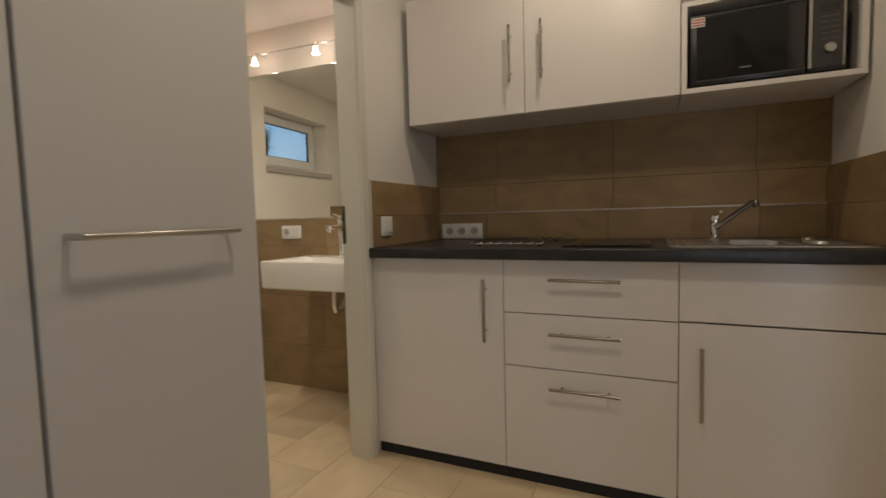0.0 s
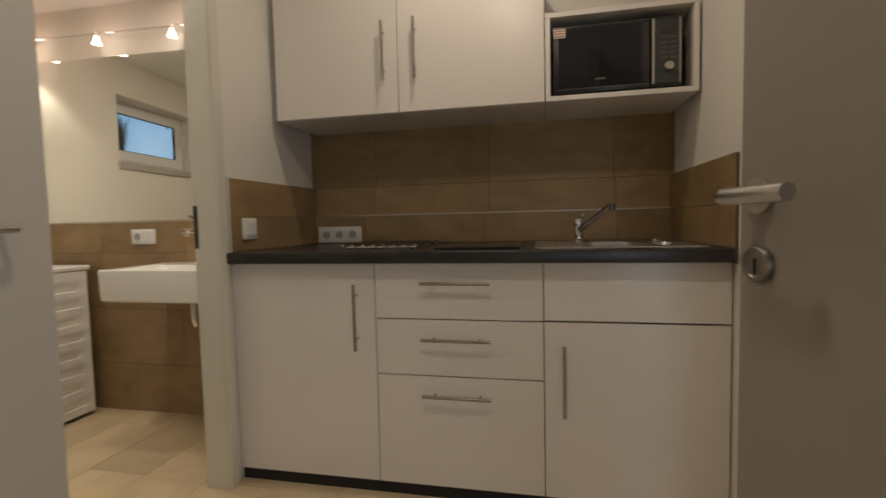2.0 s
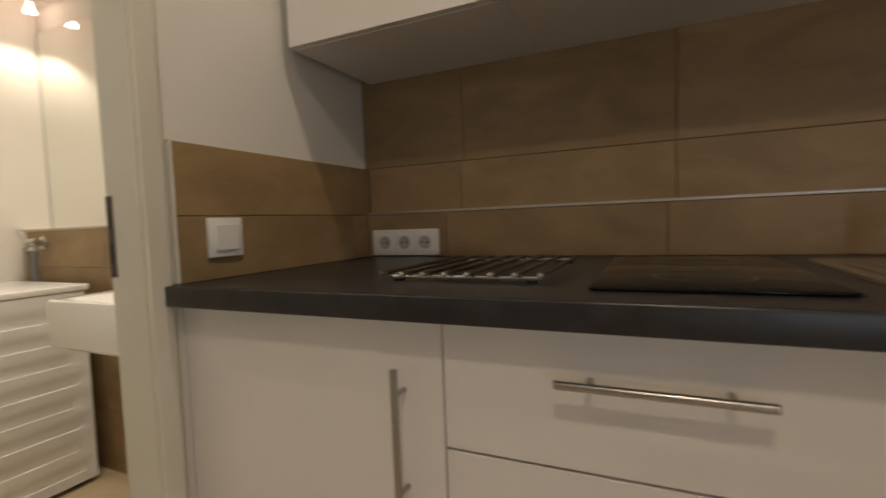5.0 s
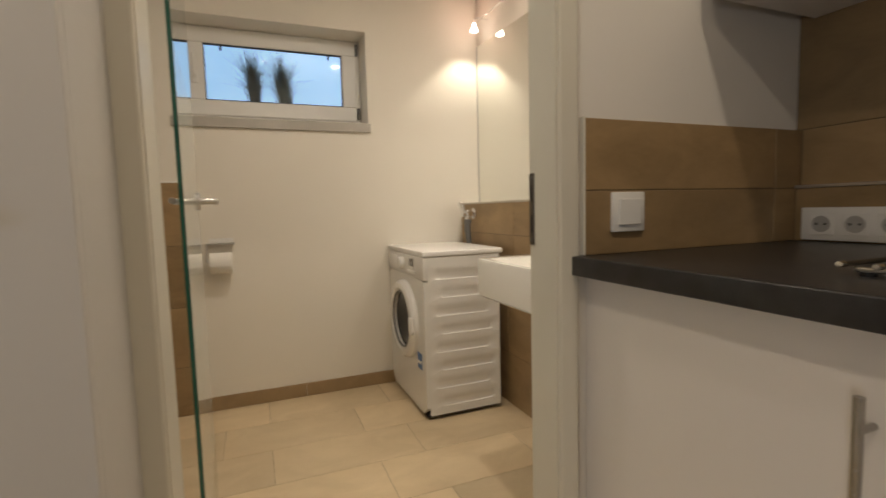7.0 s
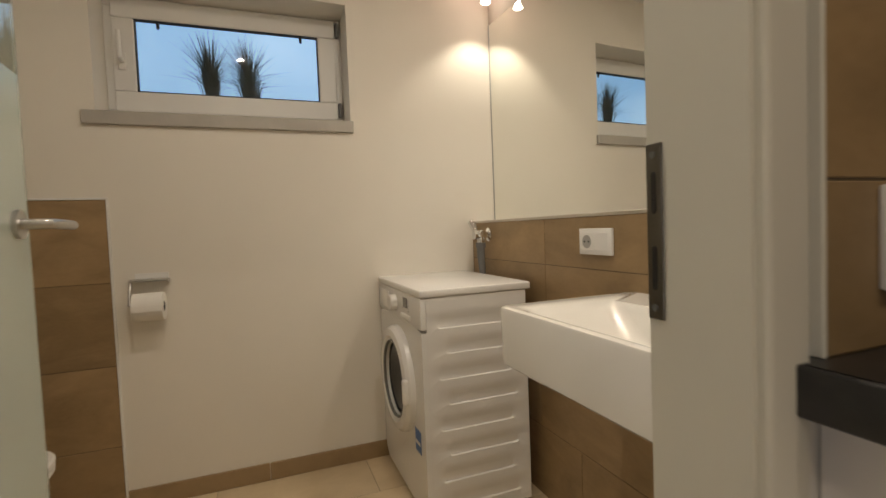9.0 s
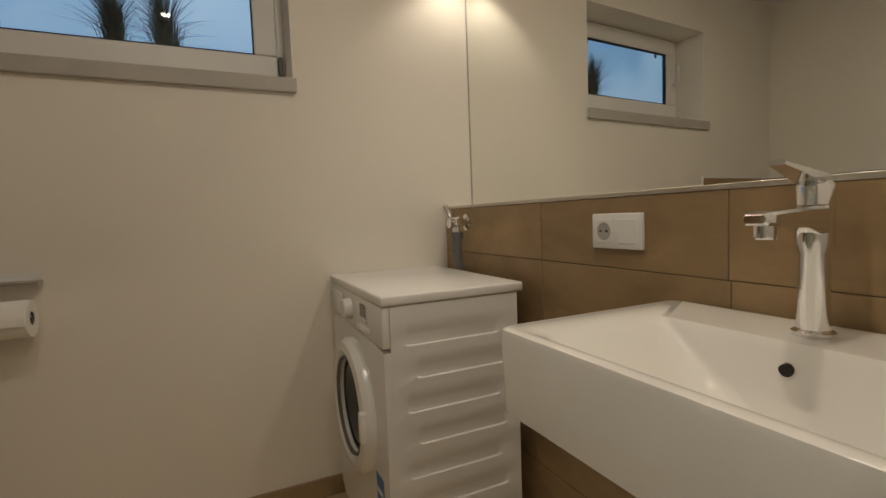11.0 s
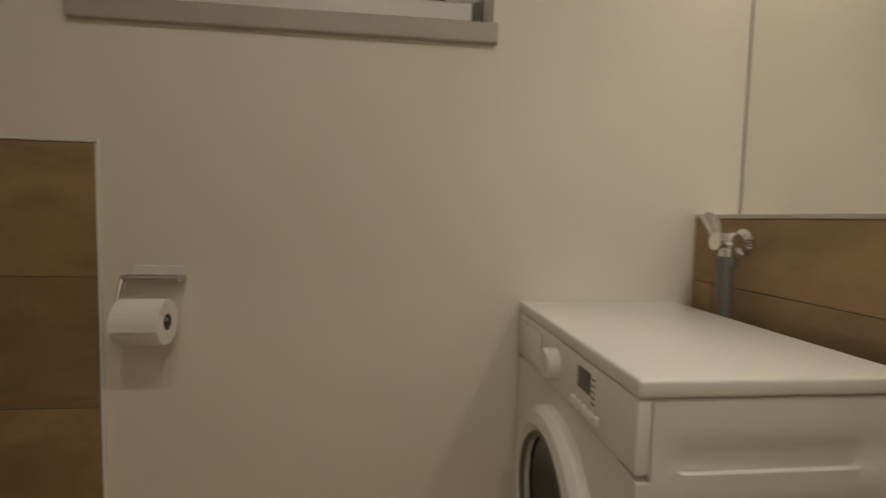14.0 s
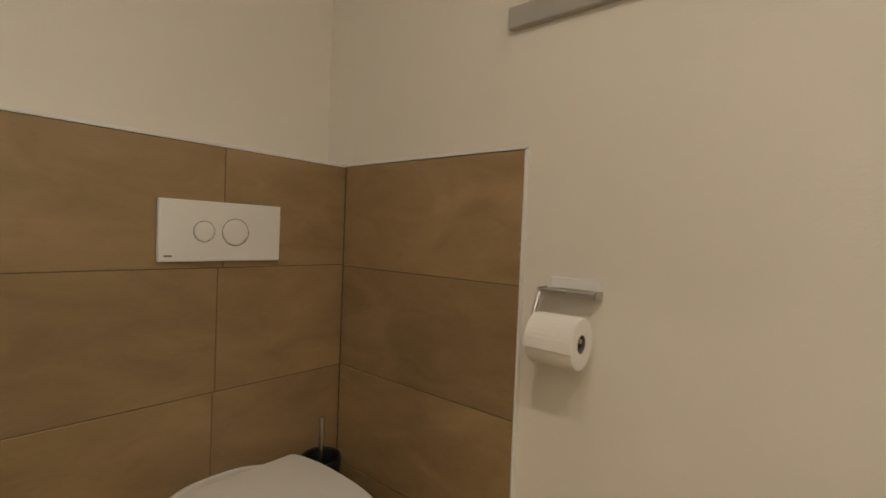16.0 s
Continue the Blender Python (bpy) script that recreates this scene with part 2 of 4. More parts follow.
floor = slab("floor", -2.0, 2.6, -3.4, 0.9, -0.12, -0.0013, FLOOR_GROUT, "sand-coloured stone tile floor with fine joints")
slab("ceiling", -2.0, 2.6, -3.4, 0.9, HIGH, HIGH + 0.1, CEIL, "plain white painted ceiling")
slab("ceiling_bathroom", WIN_X, WALL0, WC_UP, MIRROR_Y + 0.09, 2.27, 2.36, CEIL, "low white painted bathroom ceiling")
# kitchen side
slab("wall_kitchen_back", WALL1, 2.6, BACK, 0.9, -0.006, HIGH, PAINT, "white painted wall behind the kitchenette")
slab("wall_kitchen_right", RIGHT, 1.90, -0.74, BACK, -0.006, HIGH, PAINT, "white painted side wall of the kitchen niche")
slab("wall_return", 1.90, 2.45, -0.74, -0.62, -0.006, HIGH, PAINT, "white painted return wall behind the open door")
slab("wall_room_right", 2.45, 2.6, -3.4, -0.62, -0.006, HIGH, PAINT, "plain white painted room wall")
slab("wall_room_behind", -0.4, 2.45, -3.4, -3.25, -0.006, HIGH, PAINT, "plain white painted room wall")
# wall between kitchen and bathroom, with the doorway
slab("wall_partition_pier", WALL0, WALL1, DOOR_Y1 + 0.02, 0.9, -0.006, HIGH, PAINT, "white painted pier between kitchenette and bathroom")
slab("wall_partition_room", WALL0, WALL1, -3.25, DOOR_Y0 - 0.02, -0.006, HIGH, PAINT, "white painted partition wall beside the wardrobe")
slab("wall_partition_lintel", WALL0, WALL1, DOOR_Y0 - 0.02, DOOR_Y1 + 0.02, DOOR_H + 0.02, HIGH, PAINT, "white painted wall above the bathroom doorway")
# bathroom
SKEW = Matrix.Translation((WIN_X, MIRROR_Y, 0)) @ Matrix.Rotation(radians(2.4), 4, "Z")   # the mirror wall runs askew
skew_wall = box(bmesh.new(), -0.2, WALL0 - WIN_X, 0.008, 0.24, -0.006, HIGH)
skew_wall.transform(SKEW)
tagged(part("wall_mirror", skew_wall, PAINT_WARM), "cream painted bathroom wall behind the mirror", kind="structure")
slab("wall_toilet", -2.0, WALL0, -1.85, WC_UP, -0.006, HIGH, PAINT_WARM, "cream painted bathroom wall above the toilet")
WY0, WY1, WZ0, WZ1 = -0.965, -0.036, 1.500, 1.998
slab("wall_window_below", -2.0, WIN_X, WC_UP, MIRROR_Y + 0.003, -0.006, WZ0, PAINT_WARM, "cream painted bathroom wall under the window")
slab("wall_window_above", -2.0, WIN_X, WC_UP, MIRROR_Y + 0.003, WZ1, HIGH, PAINT_WARM, "cream painted bathroom wall above the window")
slab("wall_window_side_a", -2.0, WIN_X, WY1, MIRROR_Y + 0.003, WZ0, WZ1, PAINT_WARM, "cream painted bathroom wall beside the window")
slab("wall_window_side_b", -2.0, WIN_X, WC_UP, WY0, WZ0, WZ1, PAINT_WARM, "cream painted bathroom wall beside the window")
slab("wall_ledge_mirror", WIN_X, WALL0, LEDGE_Y + 0.0014, MIRROR_Y + 0.07, -0.006, LEDGE_Z - 0.004, GROUT, "tiled installation ledge under the mirror")
slab("wall_ledge_toilet", WIN_X, WALL0, WC_UP, WC_Y - 0.0014, -0.006, WC_Z - 0.004, GROUT, "tiled installation ledge behind the toilet")


# ---- doorway frame ----
def door_frame():
    t = thing("door_frame", (0, DOOR_Y1, 0), "cream lacquered door frame of the bathroom doorway", "door frame", kind="structure")
    for n, y0, y1 in (("jamb", DOOR_Y1, DOOR_Y1 + 0.02), ("jamb", DOOR_Y0 - 0.02, DOOR_Y0)):
        part(n, box(bmesh.new(), WALL0 - 0.01, WALL1 + 0.004, y0, y1, 0, DOOR_H + 0.02), TRIM, t)
    part("head", box(bmesh.new(), WALL0 - 0.01, WALL1 + 0.004, DOOR_Y0, DOOR_Y1, DOOR_H, DOOR_H + 0.02), TRIM, t)
    x0, x1 = WALL1 + 0.001, WALL1 + 0.014
    part("architrave", box(bmesh.new(), x0, x1, DOOR_Y1 + 0.004, DOOR_Y1 + 0.05, 0, DOOR_H + 0.055, 0.004), TRIM, t)
    part("architrave", box(bmesh.new(), x0, x1, DOOR_Y0 - 0.055, DOOR_Y0 - 0.002, 0, DOOR_H + 0.055, 0.004), TRIM, t)
    part("architrave", box(bmesh.new(), x0, x1, DOOR_Y0 - 0.0035, DOOR_Y1 + 0.0035, DOOR_H + 0.004, DOOR_H + 0.055, 0.004), TRIM, t)
    y = DOOR_Y1 - 0.0025
    plate = part("strike_plate", box(bmesh.new(), -0.0775, -0.059, y, DOOR_Y1 - 0.0002, 0.927, 1.086, 0.001, 1), STRIKE, t, "dark steel strike plate")
    for z0, z1 in ((1.020, 1.064), (0.951, 0.997)):
        part("latch_hole", box(bmesh.new(), -0.0745, -0.0625, y - 0.0008, y + 0.0112, z0, z1, 0.0055, 4), DARK, plate)
    for z in (1.076, 0.938):
        part("screw", rod(bmesh.new(), (-0.0685, y - 0.0015, z), (-0.0685, y + 0.001, z), 0.003), RUBBER, plate)
    return t


door_frame()


# ---- kitchenette ----
def bar_handle(parent, a, b, out, label="brushed steel bar handle"):
    """A straight bar on two posts; out: the way from the front to the bar."""
    a, b, out = Vector(a), Vector(b), Vector(out)
    bm = rod(bmesh.new(), a + out, b + out, 0.006, seg=14)
    for f in (0.17, 0.83):
        p = a.lerp(b, f)
        rod(bm, p - out * 0.02, p + out, 0.0045, seg=10)
    return part("handle", bm, HANDLE, parent, label, True)


def front(parent, name, x0, x1, z0, z1, y=0.0, t=0.018):
    return part(name, box(bmesh.new(), x0 + 0.001, x1 - 0.001, y, y + t, z0 + 0.001, z1 - 0.001, 0.0012), FRONT, parent)


Z_BOT, Z_TOP = 0.048, 0.862


def base_unit(name, x0, x1, label, fronts):
    t = thing(name, ((x0 + x1) / 2, 0.3, 0), label, "cabinet", "kitchenette base units")
    bm = bmesh.new()
    box(bm, x0 + 0.001, x0 + 0.017, 0.021, 0.60, Z_BOT, Z_TOP)
    box(bm, x1 - 0.017, x1 - 0.001, 0.021, 0.60, Z_BOT, Z_TOP)
    box(bm, x0 + 0.017, x1 - 0.017, 0.021, 0.60, Z_BOT, Z_BOT + 0.016)
    box(bm, x0 + 0.017, x1 - 0.017, 0.584, 0.60, Z_BOT + 0.016, Z_TOP)
    part("body", bm, FRONT, t)
    part("plinth", box(bmesh.new(), x0, x1, 0.012, 0.028, 0, Z_BOT), DARK, t, "dark plinth under the fronts")
    for kind, z0, z1, h in fronts:
        f = front(t, kind, x0, x1, z0, z1)
        if h:
            bar_handle(f, h[0], h[1], (0, -0.032, 0))
    return t


base_unit("fridge_cabinet", 0.0175, 0.5995, "white laminate fridge cabinet with a tall closed door", [("door", Z_BOT, Z_TOP, ((0.530, 0, 0.545), (0.530, 0, 0.787)))])
base_unit("drawer_cabinet", 0.6005, 1.1995, "white laminate cabinet with three closed drawers", [
    ("drawer_front", 0.662, Z_TOP, ((0.776, 0, 0.792), (1.022, 0, 0.792))),
    ("drawer_front", 0.457, 0.660, ((0.776, 0, 0.592), (1.022, 0, 0.592))),
    ("drawer_front", Z_BOT, 0.455, ((0.776, 0, 0.389), (1.022, 0, 0.389)))])
base_unit("sink_cabinet", 1.2005, 1.776, "white laminate sink cabinet with closed door and false drawer front", [
    ("panel", 0.665, Z_TOP, None), ("door", Z_BOT, 0.661, ((1.266, 0, 0.343), (1.266, 0, 0.586)))])

WT = -0.040                                     # worktop front, proud of the doors
SX0, SX1, SY0, SY1 = 1.17, 1.74, 0.06, 0.52


def worktop():
    t = thing("worktop", (0.9, 0.3, 0.866), "dark charcoal laminate worktop across the kitchenette", "worktop")
    z0, z1 = 0.866, 0.906
    def outline(x0, x1, y0, y1, z):
        return [(x0, y0, z), (x1, y0, z), (x1, y1, z), (x0, y1, z)]
    outer, hole = (0.0315, RIGHT - 0.013, WT, BACK - 0.037), (SX0 + 0.03, SX1 - 0.03, SY0 + 0.02, SY1 - 0.02)
    part("top_panel", loft(bmesh.new(), [outline(*hole, z0), outline(*outer, z0), outline(*outer, z1), outline(*hole, z1), outline(*hole, z0)], (False, False)), WORKTOP, t)
    part("end_strip", box(bmesh.new(), 0.0175, 0.0313, WT - 0.0001, -0.0125, z0, z1), WORKTOP, t)
    bm = box(bmesh.new(), 0.0175, RIGHT - 0.013, WT - 0.006, WT - 0.0002, z0, z1, 0.0029, 3)
    part("front_edge", bm, WORKTOP, t, "rounded dark front edge", True)
    return t


worktop()


def sink():
    t = thing("sink", (1.45, 0.3, 0.906), "stainless steel inset sink with two bowls and drainer in the worktop", "sink")
    z = 0.909
    holes = ((1.365, 1.555, 0.105, 0.425, 0.075), (1.595, 1.705, 0.150, 0.400, 0.045))
    deck = bmesh.new()
    z0, z1 = 0.9065, z
    xs = [SX0 + 0.004, holes[0][0], holes[0][1], holes[1][0], holes[1][1], SX1 - 0.004]
    for a, b in ((0, 1), (2, 3), (4, 5)):
        box(deck, xs[a], xs[b], SY0 + 0.004, SY1 - 0.004, z0, z1)
    for x0, x1, y0, y1, d in holes:
        box(deck, x0, x1, SY0 + 0.004, y0, z0, z1)
        box(deck, x0, x1, y1, SY1 - 0.004, z0, z1)
    part("deck", deck, STEEL, t)
    o = [round_rect(SX0 + k, SX1 - k, SY0 + k, SY1 - k, 0.03, h) for k, h in ((0.0, 0.9062), (0.001, z + 0.002), (0.006, z + 0.0035), (0.012, z + 0.0005))]
    part("rim", loft(bmesh.new(), o, (False, False)), STEEL, t, "raised rolled rim", True)
    for x0, x1, y0, y1, d in holes:
        rings = [round_rect(x0 - k, x1 + k, y0 - k, y1 + k, 0.045, h) for k, h in ((0.006, z + 0.0008), (0.0, z - 0.003), (-0.010, z - d * 0.9), (-0.022, z - d))]
        bowl = part("bowl", loft(bmesh.new(), rings, (False, True)), STEEL, t, smooth=True)
        part("drain", lathe(bmesh.new(), [(0.0, 0.004), (0.026, 0.004), (0.032, 0.001), (0.033, 0.0)], Matrix.Translation(((x0 + x1) / 2, (y0 + y1) / 2, z - d + 0.0003))), CHROME, bowl, smooth=True)
    part("plug", lathe(bmesh.new(), [(0.0, 0.016), (0.008, 0.016), (0.020, 0.008), (0.022, 0.0)], Matrix.Translation((1.655, 0.455, z))), CHROME, t, "chrome drain plug", True)
    for k in range(5):
        part("drainer_rib", rod(bmesh.new(), (SX0 + 0.035 + 0.030 * k, 0.13, z + 0.0005), (SX0 + 0.035 + 0.030 * k, 0.42, z + 0.0005), 0.0035, seg=8), STEEL, t)
    return t


sink()


def kitchen_tap():
    t = thing("kitchen_tap", (1.35, 0.47, 0.909), "chrome single-lever kitchen tap with a slim swivel spout", "tap")
    x, y = 1.35, 0.47
    bm = lathe(bmesh.new(), [(0.0, 0.0), (0.024, 0.0), (0.024, 0.006), (0.018, 0.012), (0.0165, 0.055), (0.020, 0.062), (0.020, 0.085), (0.015, 0.096), (0.0, 0.10)], Matrix.Translation((x, y, 0.9105)))
    part("body", bm, CHROME, t, smooth=True)
    part("spout", tube(bmesh.new(), [(x, y - 0.01, 0.960), (x + 0.03, y - 0.03, 0.982), (x + 0.075, y - 0.06, 1.022), (x + 0.110, y - 0.085, 1.052), (x + 0.122, y - 0.093, 1.055), (x + 0.125, y - 0.095, 1.036)], [0.012, 0.011, 0.010, 0.010, 0.012, 0.011]), DARKCHROME, t, "dark polished spout", True)
    part("lever", tube(bmesh.new(), [(x, y, 1.005), (x + 0.004, y - 0.03, 1.013), (x + 0.01, y - 0.09, 1.022)], [0.010, 0.008, 0.006]), CHROME, t, smooth=True)
    return t


kitchen_tap()


def hob():
    t = thing("ceramic_hob", (0.95, 0.3, 0.906), "black ceramic glass hob set into the worktop", "hob")
    part("glass_plate", box(bmesh.new(), 0.812, 1.118, 0.045, 0.55, 0.9065, 0.9125, 0.0025), HOBGLASS, t, smooth=True)
    for cy in (0.18, 0.42):
        part("cooking_zone", lathe(bmesh.new(), [(0.068, 0.0), (0.070, 0.0004), (0.072, 0.0)], Matrix.Translation((0.965, cy, 0.9127)), 40), CHARCOAL, t, "faint dark cooking zone ring")
    return t


hob()


def trivet():
    t = thing("chrome_trivet", (0.52, 0.2, 0.906), "chrome wire trivet rack with black feet on the worktop", "trivet")
    x0, x1, y0, y1, z = 0.43, 0.75, 0.08, 0.48, 0.922
    for y in (y0 + 0.03, y1 - 0.03):
        part("cross_bar", rod(bmesh.new(), (x0 + 0.02, y, z - 0.008), (x1 - 0.02, y, z - 0.008), 0.004, seg=10), CHROME, t, smooth=True)
    for k in range(8):
        x = x0 + 0.015 + k * (x1 - x0 - 0.03) / 7
        bar = part("rod", rod(bmesh.new(), (x, y0 + 0.012, z), (x, y1 - 0.012, z), 0.0038, seg=10), STRIKE, t, "dark burnished rod", True)
        for ya, yb in ((y0, y0 + 0.0125), (y1 - 0.0125, y1)):
            part("rod_tip", rod(bmesh.new(), (x, ya, z), (x, yb, z), 0.0046, seg=10), CHROME, bar, "bright chrome tip", True)
    for x in (x0 + 0.035, x1 - 0.035):
        for y in (y0 + 0.03, y1 - 0.03):
            part("foot", rod(bmesh.new(), (x, y, 0.9062), (x, y, z - 0.010), 0.010, seg=12), BLACK, t, "black rubber foot", True)
    return t


trivet()


def wall_cabinet():
    y0, y1, z0, z1 = 0.313, 0.688, 1.468, 2.045
    for k, (x0, x1, hx) in enumerate(((0.050, 0.6135, 0.556), (0.6145, 1.2135, 0.692))):
        t = thing("wall_cabinet", ((x0 + x1) / 2, 0.5, z0), "white laminate wall cabinet with one closed door" if k else "narrower white laminate wall cabinet beside the pier", "cabinet", "wall cabinets")
        part("body", box(bmesh.new(), x0, x1, y0 + 0.021, y1, z0, z1, 0.001, 1), FRONT, t)
        d = front(t, "door", x0, x1, z0, z1, y0)
        bar_handle(d, (hx, y0, 1.598), (hx, y0, 1.838), (0, -0.032, 0))
    x0, x1, z1 = 1.216, 1.768, 1.805
    t = thing("microwave_shelf", ((x0 + x1) / 2, 0.5, z0), "open white laminate wall shelf holding the microwave", "shelf", "wall cabinets")
    w = 0.019
    part("bottom", box(bmesh.new(), x0, x1, y0, y1, z0, z0 + w, 0.001, 1), FRONT, t)
    part("top", box(bmesh.new(), x0, x1, y0, y1, z1 - w, z1, 0.001, 1), FRONT, t)
    for a in (x0, x1 - w):
        part("side", box(bmesh.new(), a, a + w, y0, y1, z0 + w + 0.0003, z1 - w - 0.0003, 0.001, 1), FRONT, t)
    part("back", box(bmesh.new(), x0 + w, x1 - w, y1 - 0.008, y1 - 0.002, z0 + w, z1 - w), FRONT, t)


wall_cabinet()


def microwave():
    t = thing("microwave", (1.47, 0.45, 1.487), "black and silver microwave oven in the wall shelf", "microwave")
    x0, x1, z0, z1, y0 = 1.245, 1.712, 1.496, 1.752, 0.325
    part("housing", box(bmesh.new(), x0, x1, y0 + 0.03, 0.66, z0, z1, 0.004), BLACK, t, smooth=True)
    for x in (x0 + 0.04, x1 - 0.04):
        for y in (0.40, 0.62):
            part("foot", rod(bmesh.new(), (x, y, 1.4872), (x, y, z0 + 0.002), 0.010, seg=12), BLACK, t)
    xs = 1.604
    door = part("door", box(bmesh.new(), x0, xs - 0.002, y0, y0 + 0.029, z0, z1, 0.005), BLACK, t, smooth=True)
    part("window", box(bmesh.new(), x0 + 0.022, xs - 0.006, y0 - 0.002, y0 + 0.004, z0 + 0.018, z1 - 0.014, 0.001, 1), BLACKGLASS, door, "dark see-through oven window")
    part("trim_line", box(bmesh.new(), x0 + 0.018, xs - 0.004, y0 - 0.0025, y0 + 0.001, z0 + 0.014, z0 + 0.0155), RUBBER, door)
    part("trim_line", box(bmesh.new(), x0 + 0.018, xs - 0.004, y0 - 0.0025, y0 + 0.001, z1 - 0.008, z1 - 0.0065), RUBBER, door)
    part("sticker", box(bmesh.new(), x0 + 0.004, x0 + 0.048, y0 - 0.0035, y0 - 0.0022, z1 - 0.044, z1 - 0.010), WHITE, door, "white sticker with faded red bands")
    for k in range(3):
        part("sticker_band", box(bmesh.new(), x0 + 0.006, x0 + 0.046, y0 - 0.0045, y0 - 0.0037, z1 - 0.0205 - 0.010 * k, z1 - 0.0145 - 0.010 * k), RED, door)
    part("maker_mark", box(bmesh.new(), 1.405, 1.440, y0 - 0.0032, y0 - 0.0021, z0 + 0.044, z0 + 0.050), RUBBER, door)
    panel = part("control_panel", box(bmesh.new(), xs + 0.002, x1, y0, y0 + 0.029, z0, z1, 0.004), BLACK, t, smooth=True)
    part("panel_strip", box(bmesh.new(), xs + 0.004, xs + 0.013, y0 - 0.002, y0 + 0.002, z0 + 0.012, z1 - 0.006, 0.0008, 1), STEEL, panel, "vertical brushed steel strip")
    part("panel_strip", box(bmesh.new(), x1 - 0.009, x1 - 0.004, y0 - 0.002, y0 + 0.002, z0 + 0.012, z1 - 0.006, 0.0008, 1), STEEL, panel)
    part("panel_face", box(bmesh.new(), xs + 0.016, x1 - 0.011, y0 - 0.0012, y0 + 0.002, z0 + 0.014, z1 - 0.012, 0.0005, 1), CHARCOAL, panel)
    part("display", box(bmesh.new(), xs + 0.034, x1 - 0.018, y0 - 0.0022, y0 - 0.0006, z1 - 0.060, z1 - 0.034), BLACKGLASS, panel)
    for k in range(5):
        for j in range(2):
            part("button", box(bmesh.new(), xs + 0.036 + 0.031 * j, xs + 0.058 + 0.031 * j, y0 - 0.0028, y0 - 0.0008, z1 - 0.078 - 0.0185 * k, z1 - 0.0745 - 0.0185 * k, 0.0004, 1), RUBBER, panel)
    m = Matrix.Translation((xs + 0.062, y0, z0 + 0.072)) @ Matrix.Rotation(radians(90), 4, "X")
    part("dial", lathe(bmesh.new(), [(0.017, 0.0), (0.016, 0.014), (0.013, 0.017), (0.0, 0.017)], m), STEEL, panel, "silver turning dial", True)
    return t


microwave()


def socket_face(parent, m, blank=False):
    """One insert of a socket frame, in its own x-z plane, front to -y."""
    bm = box(bmesh.new(), -0.027, 0.027, -0.0015, 0.001, -0.027, 0.027, 0.0012, 1)
    bm.transform(m)
    ins = part("insert", bm, WHITE, parent)
    if blank:
        return ins
    # near-flat disc, with the hollow's shade put into its grey
    bm = lathe(bmesh.new(), [(0.0205, -0.0004), (0.0205, 0.0006), (0.0190, 0.0009), (0.0175, 0.0004), (0.0, 0.0004)], Matrix.Rotation(radians(90), 4, "X"))
    bm.transform(m @ Matrix.Translation((0, -0.0016, 0)))
    part("cup", bm, SOCKET_CUP, ins, smooth=True)
    for dx in (-0.0095, 0.0095):
        bm = rod(bmesh.new(), (dx, -0.0030, 0), (dx, 0.0, 0), 0.0030, seg=10)
        bm.transform(m)
        part("pin_hole", bm, DARK, ins)
    return ins


def socket_block():
    t = thing("triple_socket", (0.19, 0.66, 0.906), "white triple wall socket block standing on the worktop edge", "socket")
    x0, z0, w, h = 0.055, 0.910, 0.237, 0.082
    part("frame", box(bmesh.new(), x0, x0 + w, 0.652, 0.664, z0, z0 + h, 0.003), WHITE, t, smooth=True)
    for k in range(3):
        socket_face(t, pose(x0 + 0.047 + 0.0715 * k, 0.652, z0 + h / 2))
    return t


socket_block()


def light_switch():
    t = thing("light_switch", (LEFT, 0.10, 0.985), "white rocker light switch on the tiled pier", "switch")
    part("frame", box(bmesh.new(), LEFT + 0.0005, 0.040, 0.053, 0.142, 0.953, 1.039, 0.003), WHITE, t, smooth=True)
    part("rocker", box(bmesh.new(), 0.040, 0.0445, 0.068, 0.127, 0.968, 1.024, 0.0015), WHITE, t)
    return t


light_switch()


# ---- entrance room ----
def wardrobe():
    x, t0 = 0.22, 0.02
    ends = (-0.835, -1.303, -1.771, -2.239, -2.707)
    for k in range(4):
        y1, y0 = ends[k], ends[k + 1]
        t = thing("wardrobe", (0.12, (y0 + y1) / 2, 0), "tall pale grey-white wardrobe with a closed door", "wardrobe", "row of wardrobes")
        part("body", box(bmesh.new(), WALL1 + 0.001, x - t0 - 0.003, y0 + 0.001, y1 - 0.001, 0.0, 2.30), WARDROBE, t)
        d = part("door", box(bmesh.new(), x - t0, x, y0 + 0.004, y1 - (0.0 if k == 0 else 0.004), 0.03, 2.30, 0.0015), WARDROBE, t)
        h0, h1, hz, o = y0 + 0.052, y1 - 0.092, 1.012, 0.045
        pts = [(x, h0, hz), (x + o - 0.010, h0, hz), (x + o - 0.003, h0 + 0.003, hz), (x + o, h0 + 0.010, hz), (x + o, h1 - 0.010, hz), (x + o - 0.003, h1 - 0.003, hz), (x + o - 0.010, h1, hz), (x, h1, hz)]
        part("rail_handle", tube(bmesh.new(), pts, 0.0065), STEEL, d, "long chrome rail handle", True)


wardrobe()


def lever(bm, m, length=0.12, out=0.055, r=0.0095):
    """A straight round lever on its neck and rose; out along -y, lever along -x."""
    b = bmesh.new()
    rod(b, (0, 0, 0), (0, -0.008, 0), 0.026, seg=28)
    tube(b, [(0, -0.006, 0), (0, -out + 0.012, 0), (-0.003, -out + 0.003, 0), (-0.012, -out, 0), (-length, -out, 0)], r, 16)
    me = bpy.data.meshes.new("tmp")
    b.transform(m)
    b.to_mesh(me)
    b.free()
    bm.from_mesh(me)
    bpy.data.meshes.remove(me)
    return bm


